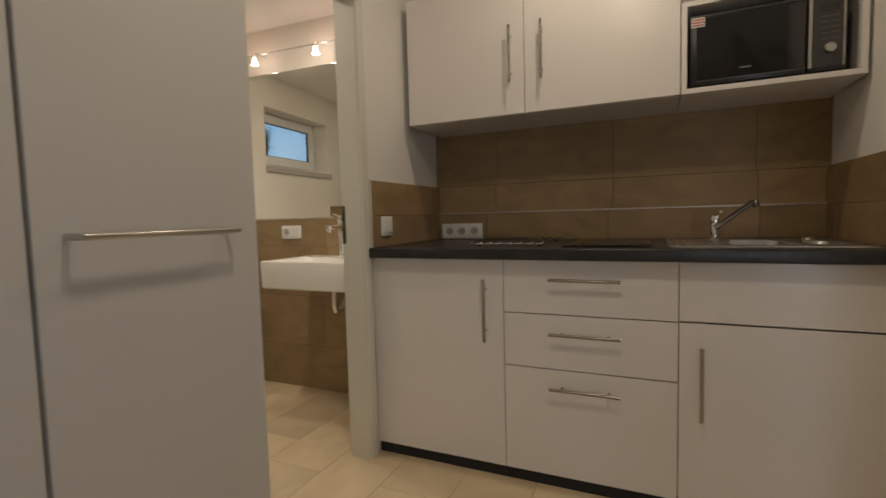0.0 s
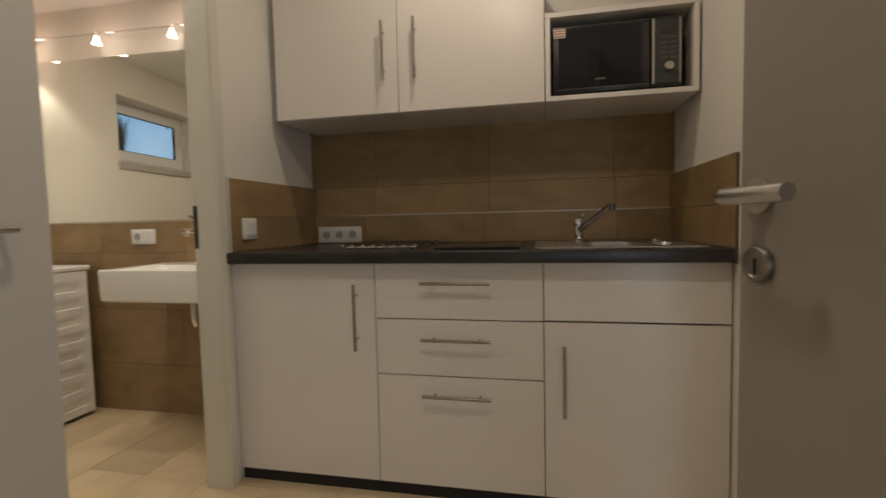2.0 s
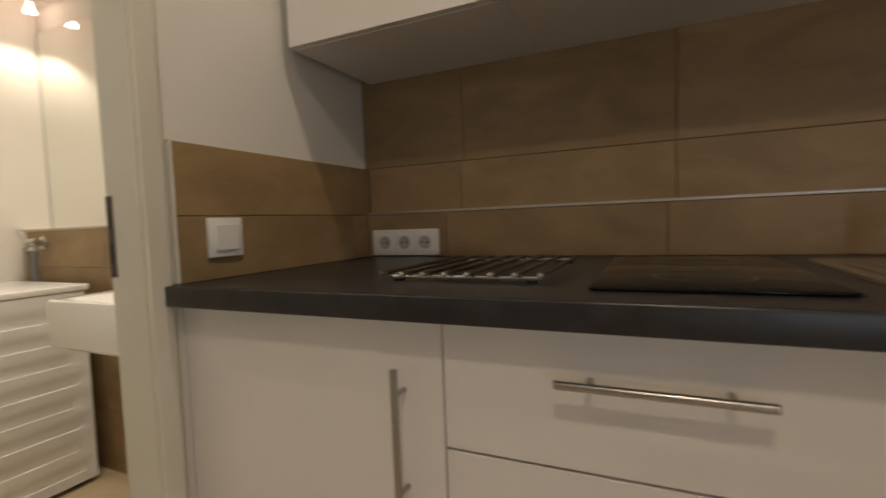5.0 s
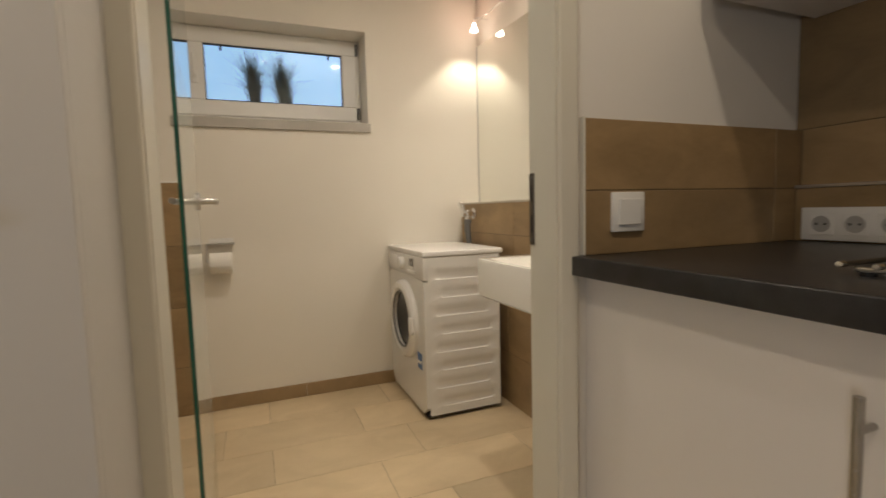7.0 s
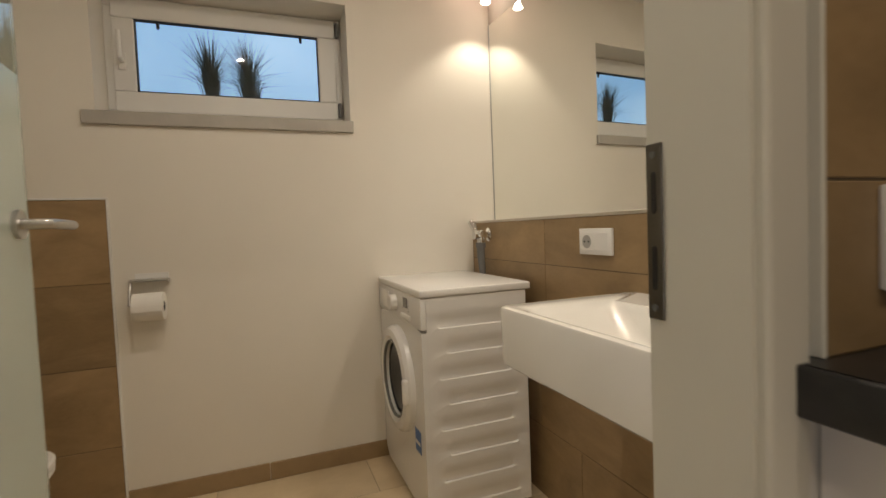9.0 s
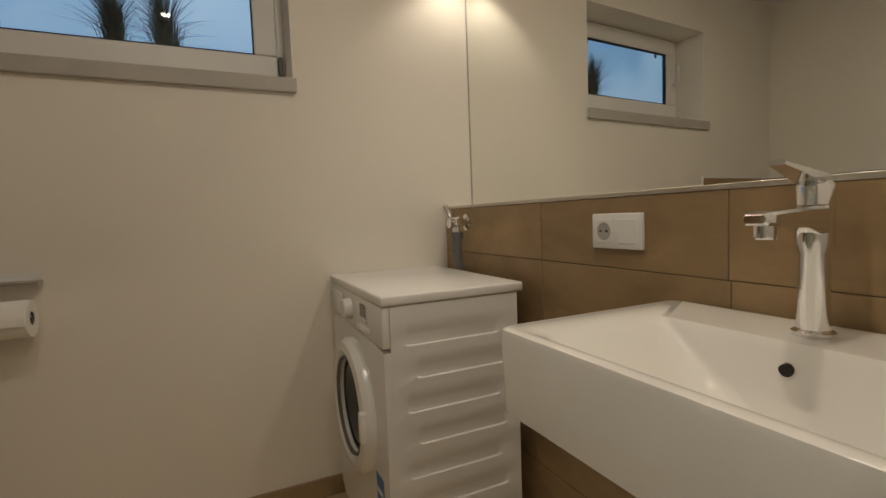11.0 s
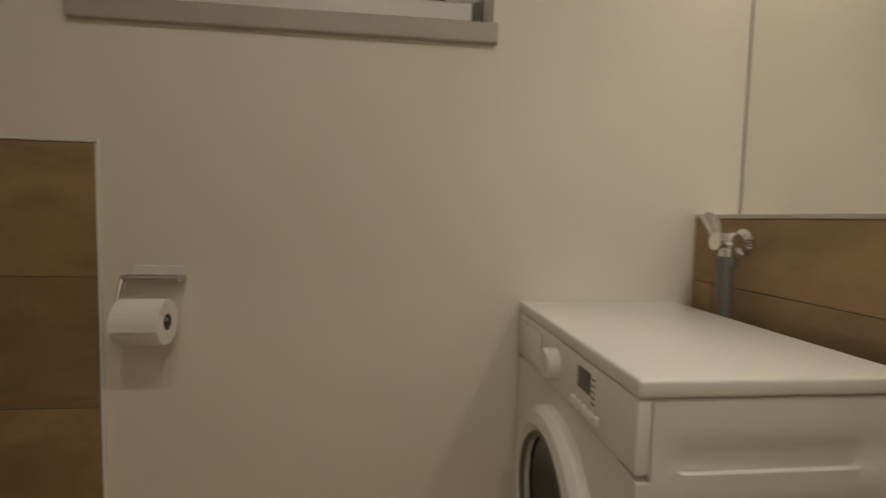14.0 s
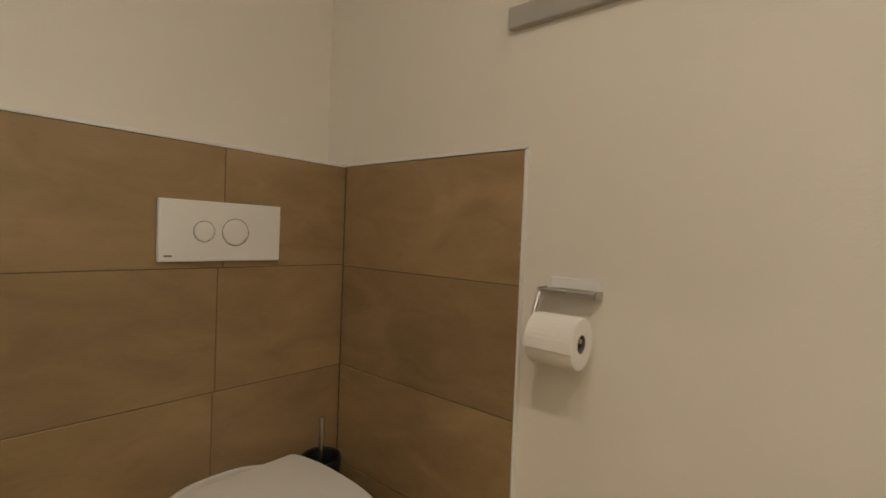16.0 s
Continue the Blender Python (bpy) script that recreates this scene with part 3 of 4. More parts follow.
def entrance_door():
    m = pose(1.502, -0.785, 0, 0, 0, -72)          # free edge; the leaf swings out towards the room
    t = thing("entrance_door", tuple(m @ Vector((0.86, 0.02, 0))), "grey lacquered room door standing open, with steel lever", "door")
    def put(name, bm, material, parent, label="", smooth=False):
        bm.transform(m)
        return part(name, bm, material, parent, label, smooth)
    leaf = put("leaf", box(bmesh.new(), 0, 0.86, 0, 0.041, 0.008, 2.02, 0.002), GREYDOOR, t)
    put("lever_handle", lever(bmesh.new(), pose(0.042, -0.0002, 1.036, 0, 180, 0), 0.118, 0.066, 0.0120), STEEL, leaf, "brushed steel lever handle", True)
    put("key_rose", lathe(bmesh.new(), [(0.027, 0.0), (0.027, 0.008), (0.025, 0.011), (0.019, 0.0115), (0.0175, 0.0095), (0.0, 0.0095)], Matrix.Translation((0.042, -0.0003, 0.935)) @ Matrix.Rotation(radians(90), 4, "X"), 36), STEEL_DIM, leaf, "round steel key rose", True)
    bm = rod(bmesh.new(), (0.042, -0.0104, 0.941), (0.042, -0.0099, 0.941), 0.004, seg=14)
    box(bm, 0.0392, 0.0448, -0.0104, -0.0099, 0.921, 0.938)
    put("keyhole", bm, DARK, leaf)
    put("latch_plate", box(bmesh.new(), -0.0008, 0.002, 0.010, 0.031, 0.86, 1.08, 0.0004, 1), STEEL, leaf)
    put("bolt", box(bmesh.new(), -0.006, 0.001, 0.008, 0.024, 0.940, 0.958, 0.002), STEEL, leaf)
    return t


entrance_door()


def wall_screw(y, z):
    t = thing("wall_screw", (RIGHT, y, z), "steel screw standing out of the white niche wall", "screw", "two screws in the niche wall")
    part("shank", rod(bmesh.new(), (RIGHT + 0.006, y, z), (RIGHT - 0.036, y, z), 0.0038, seg=12), STEEL, t, smooth=True)
    part("head", lathe(bmesh.new(), [(0.0, 0.0065), (0.0045, 0.0065), (0.0075, 0.004), (0.0080, 0.0), (0.0038, -0.003)], Matrix.Translation((RIGHT - 0.036, y, z)) @ Matrix.Rotation(radians(-90), 4, "Y"), 16), STEEL, t, smooth=True)
    return t


wall_screw(-0.185, 0.903)
wall_screw(-0.345, 0.901)


# ---- bathroom ----
def glass_door():
    t = thing("glass_door", (-0.13, DOOR_Y0, 0), "frosted glass bathroom door standing open, with steel lever", "door")
    L = 0.68
    m = Matrix.Translation((-0.150, DOOR_Y0 + 0.020, 0)) @ Matrix.Rotation(radians(3.6), 4, "Z")
    def put(name, bm, material, parent, label="", smooth=False):
        bm.transform(m)
        return part(name, bm, material, parent, label, smooth)
    pane = put("pane", box(bmesh.new(), -L + 0.0015, 0, -0.004, 0.004, 0.270, 1.330), FROST, t, "frosted green-tinted glass pane")
    for z0, z1 in ((0.012, 0.2698), (1.3302, 1.915)):
        put("clear_band", box(bmesh.new(), -L + 0.0015, 0, -0.004, 0.004, z0, z1), CLEAR, t, "clear band of the glass leaf").visible_shadow = False
    put("pane_edge", box(bmesh.new(), -L, -L + 0.0012, -0.004, 0.004, 0.012, 1.915), EDGE, t, "polished green glass edge")
    put("pane_edge", box(bmesh.new(), 0.0003, 0.0015, -0.004, 0.004, 0.012, 1.915), EDGE, t, "polished green glass edge")
    bm = lever(bmesh.new(), Matrix.Translation((-L + 0.055, 0.0038, 1.055)) @ Matrix.Rotation(radians(180), 4, "Z") @ Matrix.Scale(-1, 4, (1, 0, 0)), 0.12, 0.05)
    put("lever_handle", bm, STEEL, pane, "brushed steel lever handle", True)
    bm = lever(bmesh.new(), Matrix.Translation((-L + 0.055, -0.0038, 1.055)) @ Matrix.Scale(-1, 4, (1, 0, 0)), 0.12, 0.05)
    put("lever_handle", bm, STEEL, pane, "brushed steel lever handle", True)
    for z in (0.25, 1.65):
        put("hinge", box(bmesh.new(), -0.045, -0.001, -0.012, 0.012, z, z + 0.09, 0.003), STEEL, pane, "steel glass-door hinge")
    return t


glass_door()


def window():
    t = thing("window_1", (-1.97, -0.5, WZ0), "small white plastic tilt window with clear pane, closed", "window", kind="structure")
    def ring(y0, y1, z0, z1, w, x0, x1, bev):
        bm = bmesh.new()
        box(bm, x0, x1, y0, y1, z0, z0 + w, bev)
        box(bm, x0, x1, y0, y1, z1 - w, z1, bev)
        box(bm, x0, x1, y0, y0 + w, z0 + w, z1 - w, bev)
        box(bm, x0, x1, y1 - w, y1, z0 + w, z1 - w, bev)
        return bm
    part("window_frame", ring(WY0, WY1, WZ0 + 0.002, WZ1, 0.042, -1.998, -1.968, 0.004), WHITE, t)
    sash = part("sash", ring(-0.938, -0.062, 1.540, 1.990, 0.080, -1.990, -1.955, 0.006), WHITE, t, "white window sash")
    part("gasket", ring(-0.860, -0.140, 1.618, 1.912, 0.006, -1.982, -1.960, 0), SEALANT, sash)
    pane = part("pane", box(bmesh.new(), -1.978, -1.972, -0.855, -0.145, 1.623, 1.907), PANE, sash)
    pane.visible_shadow = False
    for z in (1.552, 1.915):
        part("hinge", box(bmesh.new(), -1.975, -1.945, -0.061, -0.046, z, z + 0.065, 0.003), RUBBER, t)
    grip = part("window_handle", box(bmesh.new(), -1.955, -1.947, -0.918, -0.890, 1.700, 1.768, 0.003), WHITE, sash, "white window handle")
    part("grip", tube(bmesh.new(), [(-1.948, -0.904, 1.735), (-1.925, -0.904, 1.735), (-1.915, -0.904, 1.742), (-1.912, -0.904, 1.760), (-1.912, -0.904, 1.840)], [0.009, 0.009, 0.0095, 0.0095, 0.008]), WHITE, grip, smooth=True)
    for y in (-0.775, -0.215):
        part("pane_clip", box(bmesh.new(), -1.9715, -1.964, y - 0.006, y + 0.006, 1.880, 1.912, 0.002, 1), SEALANT, sash)
    part("window_sill", box(bmesh.new(), -1.96, WIN_X + 0.018, -1.007, -0.026, 1.450, WZ0 - 0.0005, 0.004), SILL, t, "grey stone window sill")
    return t


window()

# light well outside the window
slab("backdrop", -3.02, -3.0, -7.5, 5.0, 1.0, 5.5, BACKDROP, "pale blue evening daylight in the light well outside")
slab("ground_outside", -3.0, -2.0, -7.5, 5.0, 1.30, 1.40, RUBBER, "dark ground of the light well outside")


def grass_tuft(y, tilt, seed):
    rng = random.Random(seed)
    x = -2.30
    t = thing("potted_grass", (x, y, 1.40), "dark ornamental grass bundle outside the window", "plant", "grass bundles outside the window")
    part("pot", lathe(bmesh.new(), [(0.0, 1.401), (0.05, 1.401), (0.062, 1.62), (0.066, 1.625), (0.060, 1.63), (0.0, 1.62)], Matrix.Translation((x, y, 0)), 20), BLACK, t, "small dark pot", True)
    bm = bmesh.new()
    for k in range(340):
        a, r = rng.uniform(0, 6.283), rng.uniform(0, 0.032)
        h = rng.uniform(0.22, 0.44)
        wide = rng.choice((0.02, 0.035, 0.05, 0.08, 0.12, 0.20)) * rng.uniform(0.5, 1.25)
        dx, dy = math.cos(a), math.sin(a)
        p0 = Vector((x + r * dx * 0.7, y + r * dy * 0.7, 1.61))
        mid = p0 + Vector((dx * wide * 0.25, dy * wide * 0.25 + tilt * 0.4, h * 0.6))
        end = p0 + Vector((dx * wide, dy * wide + tilt, h - wide * 0.5))
        s = Vector((-dy, dx, 0)) * 0.0016 + Vector((0, 0.0009, 0))
        v = [bm.verts.new(q) for q in (p0 - s, p0 + s, mid + s * 0.8, mid - s * 0.8, end)]
        bm.faces.new(v[:4])
        bm.faces.new((v[3], v[2], v[4]))
    part("blades", bm, GRASS, t)


grass_tuft(-0.610, -0.022, 3)
grass_tuft(-0.435, -0.03, 8)


def mirror():
    t = thing("mirror", (-1.0, MIRROR_Y, LEDGE_Z), "large frameless wall mirror above the tiled ledge", "mirror")
    width = WALL0 - WIN_X - 0.006
    for name, x0, x1, y0, material, label in (("edge_strip", 0.001, 0.0055, -0.002, SOCKET_CUP, "grey mirror edge strip"), ("mirror_plate", 0.006, width, 0.0, MIRROR, "")):
        bm = box(bmesh.new(), x0, x1, y0, 0.0075, LEDGE_Z + 0.004, 1.985)
        bm.transform(SKEW)
        part(name, bm, material, t, label)
    return t


mirror()


def mirror_lights():
    t = thing("spot_rail", (-1.1, 0.62, 2.09), "wall rail above the mirror with lit glass bell spots", "lamp")
    z = SPOT_Z
    part("rail", rod(bmesh.new(), (-1.76, spot_y(-1.76, 0.045), z + 0.075), (-0.40, spot_y(-0.40, 0.045), z + 0.075), 0.005, seg=10), CHROME, t, smooth=True)
    for x in SPOTS:
        y = spot_y(x)
        rod_ob = part("stem", tube(bmesh.new(), [(x, spot_y(x, -0.004), z + 0.075), (x, y + 0.015, z + 0.075), (x, y + 0.001, z + 0.065), (x, y, z + 0.04)], 0.0045, 10), CHROME, t, smooth=True)
        part("bell", lathe(bmesh.new(), [(0.008, 0.045), (0.011, 0.03), (0.017, 0.012), (0.023, 0.0), (0.0215, 0.0), (0.0155, 0.012), (0.009, 0.03)], Matrix.Translation((x, y, z)), 24), BULB, rod_ob, "glowing frosted glass bell", True)
    return t


mirror_lights()


def washing_machine():
    x0, x1, y0, y1, zt = -1.798, -1.212, 0.058, 0.458, 0.816
    t = thing("washing_machine", ((x0 + x1) / 2, 0.24, 0), "white front-loading washing machine with ribbed side panel", "washing machine")
    # side panels with pressed ribs
    for side, (xa, s) in enumerate(((x1 - 0.004, 1), (x0 + 0.004, -1))):
        bm = bmesh.new()
        xs = sorted((xa - s * 0.012, xa))
        box(bm, xs[0], xs[1], y0 + 0.02, y1, 0.022, zt - 0.028, 0.003)
        part("side_panel", bm, ENAMEL, t, smooth=True)
        if s < 0:
            continue
        ribs = bmesh.new()
        ya, yb, pitch, zb = y0 + 0.020, y1 - 0.001, 0.0885, 0.040
        for k in range(8):
            za, zc = zb + pitch * k, zb + pitch * (k + 1)
            a0, a1 = y0 + (0.050 if k % 2 else 0.078), y1 - (0.055 if k % 2 else 0.035)
            c0, c1 = (za + zc) / 2 - 0.023, (za + zc) / 2 + 0.023
            cy, cz0, hy, hz = (ya + yb) / 2, (za + zc) / 2, (yb - ya) / 2, pitch / 2
            def wall(k, q, x):
                c, s = divmod(k, 7)
                along = (s < 3) == (c % 2 == 0)
                far_y, far_z = (yb if c in (0, 3) else ya), (zc if c in (0, 1) else za)
                return Vector((x, far_y if along or s == 3 else q.x, far_z if not along or s == 3 else q.y))
            lip = round_rect(a0, a1, c0, c1, 0.021, 0, 6)
            low = round_rect(a0 + 0.009, a1 - 0.009, c0 + 0.0035, c1 - 0.011, 0.014, 0, 6)
            loft(ribs, [[wall(i, q, xa + 0.006) for i, q in enumerate(lip)], [Vector((xa + 0.006, q.x, q.y)) for q in lip], [Vector((xa + 0.0016, q.x, q.y)) for q in low]], (False, True))
        for za, zc in ((0.022, zb), (zb + 8 * pitch, zt - 0.028)):
            ribs.faces.new([ribs.verts.new((xa + 0.006, y, z)) for y, z in ((ya, za), (yb, za), (yb, zc), (ya, zc))])
        part("side_ribs", ribs, ENAMEL, t, "pressed horizontal ribs of the side panel", True)
    part("back_panel", box(bmesh.new(), x0 + 0.006, x1 - 0.006, y1 - 0.01, y1 - 0.001, 0.03, zt - 0.03), ENAMEL, t)
    part("top_panel", box(bmesh.new(), x0, x1 + 0.006, y0 - 0.004, y1 + 0.02, zt - 0.027, zt, 0.006, 3), ENAMEL, t, smooth=True)
    # front with the round opening
    cx, cz, R = (x0 + x1) / 2, 0.445, 0.185
    zf = 0.680
    bm = bmesh.new()
    n = 48
    circ = [(cx + R * math.cos(2 * math.pi * k / n), cz + R * math.sin(2 * math.pi * k / n)) for k in range(n)]
    def outer(a):
        dx, dz = math.cos(a), math.sin(a)
        k = min(((x1 + 0.0012 - cx) / abs(dx)) if abs(dx) > 1e-6 else 9, (((zf - cz) if dz > 0 else (cz - 0.022)) / abs(dz)) if abs(dz) > 1e-6 else 9)
        return cx + k * dx, cz + k * dz
    rim = [outer(2 * math.pi * k / n) for k in range(n)]
    loft(bm, [[Vector((x, y0 + 0.02, z)) for x, z in rim], [Vector((x, y0, z)) for x, z in rim], [Vector((x, y0, z)) for x, z in circ], [Vector((x, y0 + 0.05, z)) for x, z in circ]], (False, False))
    part("front_panel", bm, ENAMEL, t, smooth=True)
    turn = Matrix.Translation((cx, y0, cz)) @ Matrix.Rotation(radians(90), 4, "X")
    door = part("porthole_ring", lathe(bmesh.new(), [(0.205, 0.0), (0.203, 0.018), (0.190, 0.032), (0.165, 0.036), (0.148, 0.026), (0.140, 0.004), (0.140, -0.02)], turn, 48), ENAMEL, t, "white round porthole door ring", True)
    part("porthole_glass", lathe(bmesh.new(), [(0.141, 0.010), (0.12, 0.004), (0.08, -0.02), (0.0, -0.03)], turn, 40), BLACKGLASS, door, "dark curved porthole glass", True)
    part("porthole_trim", lathe(bmesh.new(), [(0.150, 0.027), (0.146, 0.032), (0.140, 0.022)], turn, 48), RUBBER, door, smooth=True)
    part("door_grip", box(bmesh.new(), cx + 0.168, cx + 0.196, y0 - 0.044, y0 - 0.022, cz - 0.045, cz + 0.045, 0.008, 3), ENAMEL, door, smooth=True)
    panel = part("control_panel", box(bmesh.new(), x0 + 0.001, x1 + 0.0016, y0 - 0.002, y0 + 0.02, zf + 0.0006, zt - 0.0275, 0.004, 3), ENAMEL, t, smooth=True)
    part("detergent_drawer", box(bmesh.new(), x0 + 0.02, x0 + 0.185, y0 - 0.008, y0 - 0.0025, zf + 0.02, zt - 0.042, 0.003), ENAMEL, panel, smooth=True)
    dm = Matrix.Translation((cx - 0.02, y0 - 0.002, zf + 0.058)) @ Matrix.Rotation(radians(90), 4, "X")
    part("program_dial", lathe(bmesh.new(), [(0.033, 0.0), (0.031, 0.022), (0.027, 0.026), (0.0, 0.026)], dm), ENAMEL, panel, "white round program dial", True)
    part("display", box(bmesh.new(), cx + 0.095, cx + 0.145, y0 - 0.0035, y0 - 0.001, zf + 0.055, zf + 0.092), BLACKGLASS, panel)
    for k in range(5):
        part("button", box(bmesh.new(), cx + 0.078 + 0.023 * k, cx + 0.094 + 0.023 * k, y0 - 0.011, y0 - 0.001, zf + 0.018, zf + 0.034, 0.003, 2), WHITE, panel, smooth=True)
        part("indicator", box(bmesh.new(), cx + 0.152, cx + 0.162, y0 - 0.0032, y0 - 0.0018, zf + 0.044 + 0.010 * k, zf + 0.047 + 0.010 * k), RUBBER, panel)
    part("energy_sticker", box(bmesh.new(), x1 - 0.115, x1 - 0.05, y0 - 0.0012, y0 - 0.0002, 0.235, 0.315), BLUE, t, "blue and white sticker")
    part("sticker_text", box(bmesh.new(), x1 - 0.108, x1 - 0.06, y0 - 0.002, y0 - 0.0014, 0.262, 0.275), WHITE, t)
    part("base", box(bmesh.new(), x0 + 0.012, x1 - 0.012, y0 + 0.012, y1 - 0.012, 0.010, 0.030), DARK, t)
    for x in (x0 + 0.05, x1 - 0.05):
        for y in (y0 + 0.05, y1 - 0.05):
            part("foot", rod(bmesh.new(), (x, y, 0.0), (x, y, 0.012), 0.02, seg=14), BLACK, t)
    return t


washing_machine()


def machine_tap():
    x, z = -1.62, 0.985
    t = thing("machine_tap", (x, LEDGE_Y, z), "chrome washing machine tap with grey hose on the tiled ledge", "tap")
    y = LEDGE_Y - 0.001
    bm = lathe(bmesh.new(), [(0.0, 0.0), (0.030, 0.0), (0.030, 0.005), (0.015, 0.012), (0.015, 0.05), (0.020, 0.052), (0.020, 0.074), (0.0, 0.078)], Matrix.Translation((x, y, z)) @ Matrix.Rotation(radians(90), 4, "X"), 20)
    part("valve", bm, CHROME, t, smooth=True)
    part("grip", tube(bmesh.new(), [(x - 0.002, y - 0.064, z + 0.008), (x - 0.018, y - 0.068, z + 0.040), (x - 0.036, y - 0.072, z + 0.058)], [0.012, 0.016, 0.013]), CHROME, t, smooth=True)
    part("knob", lathe(bmesh.new(), [(0.0, 0.0), (0.016, 0.0), (0.018, 0.008), (0.014, 0.02), (0.0, 0.022)], Matrix.Translation((x + 0.014, y - 0.045, z + 0.004)) @ Matrix.Rotation(radians(90), 4, "Y"), 18), CHROME, t, smooth=True)
    part("outlet", tube(bmesh.new(), [(x, y - 0.04, z), (x, y - 0.042, z - 0.04)], [0.014, 0.018]), CHROME, t, smooth=True)
    part("hose_nut", rod(bmesh.new(), (x, y - 0.042, z - 0.034), (x, y - 0.043, z - 0.056), 0.023, seg=8), RUBBER, t, "grey ribbed hose nut")
    part("hose", tube(bmesh.new(), [(x, y - 0.043, z - 0.05), (x, y - 0.043, z - 0.10), (x + 0.002, y - 0.036, z - 0.2), (x + 0.01, y - 0.03, z - 0.45)], [0.018, 0.017, 0.013, 0.013]), RUBBER, t, "grey corrugated hose", True)
    return t


machine_tap()


def washbasin():
    x0, x1, y0, y1, z0, z1 = -0.757, -0.165, 0.110, 0.522, 0.680, 0.826
    t = thing("washbasin", ((x0 + x1) / 2, 0.5, z0), "white square ceramic washbasin mounted on the tiled ledge", "washbasin")
    bm = bmesh.new()
    ix0, ix1, iy0, iy1 = x0 + 0.075, x1 - 0.03, y0 + 0.028, y1 - 0.125
    rings = [round_rect(x0 + 0.012, x1 - 0.012, y0 + 0.012, y1, 0.02, z0), round_rect(x0 + 0.003, x1 - 0.003, y0 + 0.003, y1, 0.022, z0 + 0.008),
             round_rect(x0, x1, y0, y1, 0.022, z1 - 0.012), round_rect(x0 + 0.003, x1 - 0.003, y0 + 0.003, y1 - 0.001, 0.022, z1 - 0.003), round_rect(x0 + 0.010, x1 - 0.010, y0 + 0.010, y1 - 0.004, 0.022, z1)]
    inner = [round_rect(ix0, ix1, iy0, iy1, 0.03, z1 - 0.004), round_rect(ix0 + 0.02, ix1 - 0.015, iy0 + 0.012, iy1 - 0.008, 0.035, z1 - 0.020),
             round_rect(ix0 + 0.09, ix1 - 0.05, iy0 + 0.035, iy1 - 0.02, 0.05, z1 - 0.075), round_rect(ix0 + 0.15, ix1 - 0.12, iy0 + 0.08, iy1 - 0.05, 0.06, z1 - 0.105)]
    loft(bm, rings + inner, (True, True))
    part("bowl", bm, CERAMIC, t, smooth=True)
    part("overflow", rod(bmesh.new(), (-0.466, iy1 - 0.004, z1 - 0.038), (-0.466, iy1 - 0.018, z1 - 0.040), 0.0085, seg=20), DARK, t)
    part("waste", lathe(bmesh.new(), [(0.0, 0.005), (0.026, 0.005), (0.032, 0.001), (0.033, 0.0)], Matrix.Translation((-0.47, 0.26, z1 - 0.1045))), CHROME, t, smooth=True)
    part("trap", tube(bmesh.new(), [(-0.47, 0.36, z0 + 0.002), (-0.47, 0.36, 0.56), (-0.47, 0.37, 0.53), (-0.47, 0.40, 0.52), (-0.47, 0.43, 0.54), (-0.47, 0.45, 0.57), (-0.47, 0.48, 0.58), (-0.47, 0.522, 0.58)], 0.016), CHROME, t, "chrome siphon under the basin", True)
    return t


washbasin()


def basin_tap():
    x, y, z = -0.470, 0.452, 0.8255
    t = thing("basin_tap", (x, y, z), "tall chrome single-lever basin tap", "tap")
    part("body", lathe(bmesh.new(), [(0.0, -0.002), (0.026, -0.002), (0.026, 0.004), (0.020, 0.008), (0.018, 0.112), (0.023, 0.128), (0.023, 0.178), (0.0, 0.179)], Matrix.Translation((x, y, z)), 28), CHROME, t, smooth=True)
    spout = [[Vector((x + sx * w, y - d, z + h)) for sx, h in ((-1, lo + 0.004), (-0.8, lo), (0.8, lo), (1, lo + 0.004), (1, hi - 0.004), (0.8, hi), (-0.8, hi), (-1, hi - 0.004))] for d, w, lo, hi in ((0.004, 0.0215, 0.136, 0.178), (0.045, 0.019, 0.150, 0.177), (0.105, 0.018, 0.154, 0.174), (0.130, 0.017, 0.156, 0.172), (0.134, 0.014, 0.159, 0.169))]
    neck = part("spout", loft(bmesh.new(), spout), CHROME, t, "flat tapering chrome spout", True)
    part("aerator", lathe(bmesh.new(), [(0.0135, 0.022), (0.0135, 0.004), (0.012, 0.0), (0.010, 0.002), (0.0, 0.002)], Matrix.Translation((x, y - 0.112, z + 0.138)), 20), CHROME, neck, smooth=True)
    part("cartridge", lathe(bmesh.new(), [(0.0225, 0.1795), (0.0215, 0.206), (0.018, 0.212), (0.0, 0.213)], Matrix.Translation((x, y, z)), 28), CHROME, t, smooth=True)
    plate = [[Vector((x + sx * w, y - d, z + h)) for sx, h in ((-1, lo), (1, lo), (1, hi), (0.6, hi + 0.003), (-0.6, hi + 0.003), (-1, hi))] for d, w, lo, hi in ((-0.018, 0.016, 0.206, 0.216), (0.015, 0.017, 0.209, 0.222), (0.060, 0.013, 0.224, 0.231), (0.088, 0.010, 0.232, 0.237))]
    part("lever", loft(bmesh.new(), plate), CHROME, t, "flat chrome lever plate", True)
    return t


basin_tap()


def bath_socket():
    t = thing("bathroom_socket", (-0.893, LEDGE_Y, 0.961), "white double socket frame with one blank insert on the tiles", "socket")
    y = LEDGE_Y - 0.0005
    part("frame", box(bmesh.new(), -0.966, -0.820, y - 0.011, y, 0.921, 1.001, 0.003), WHITE, t, smooth=True)
    socket_face(t, pose(-0.927, y - 0.011, 0.961))
    socket_face(t, pose(-0.859, y - 0.011, 0.961), True)
    return t


bath_socket()


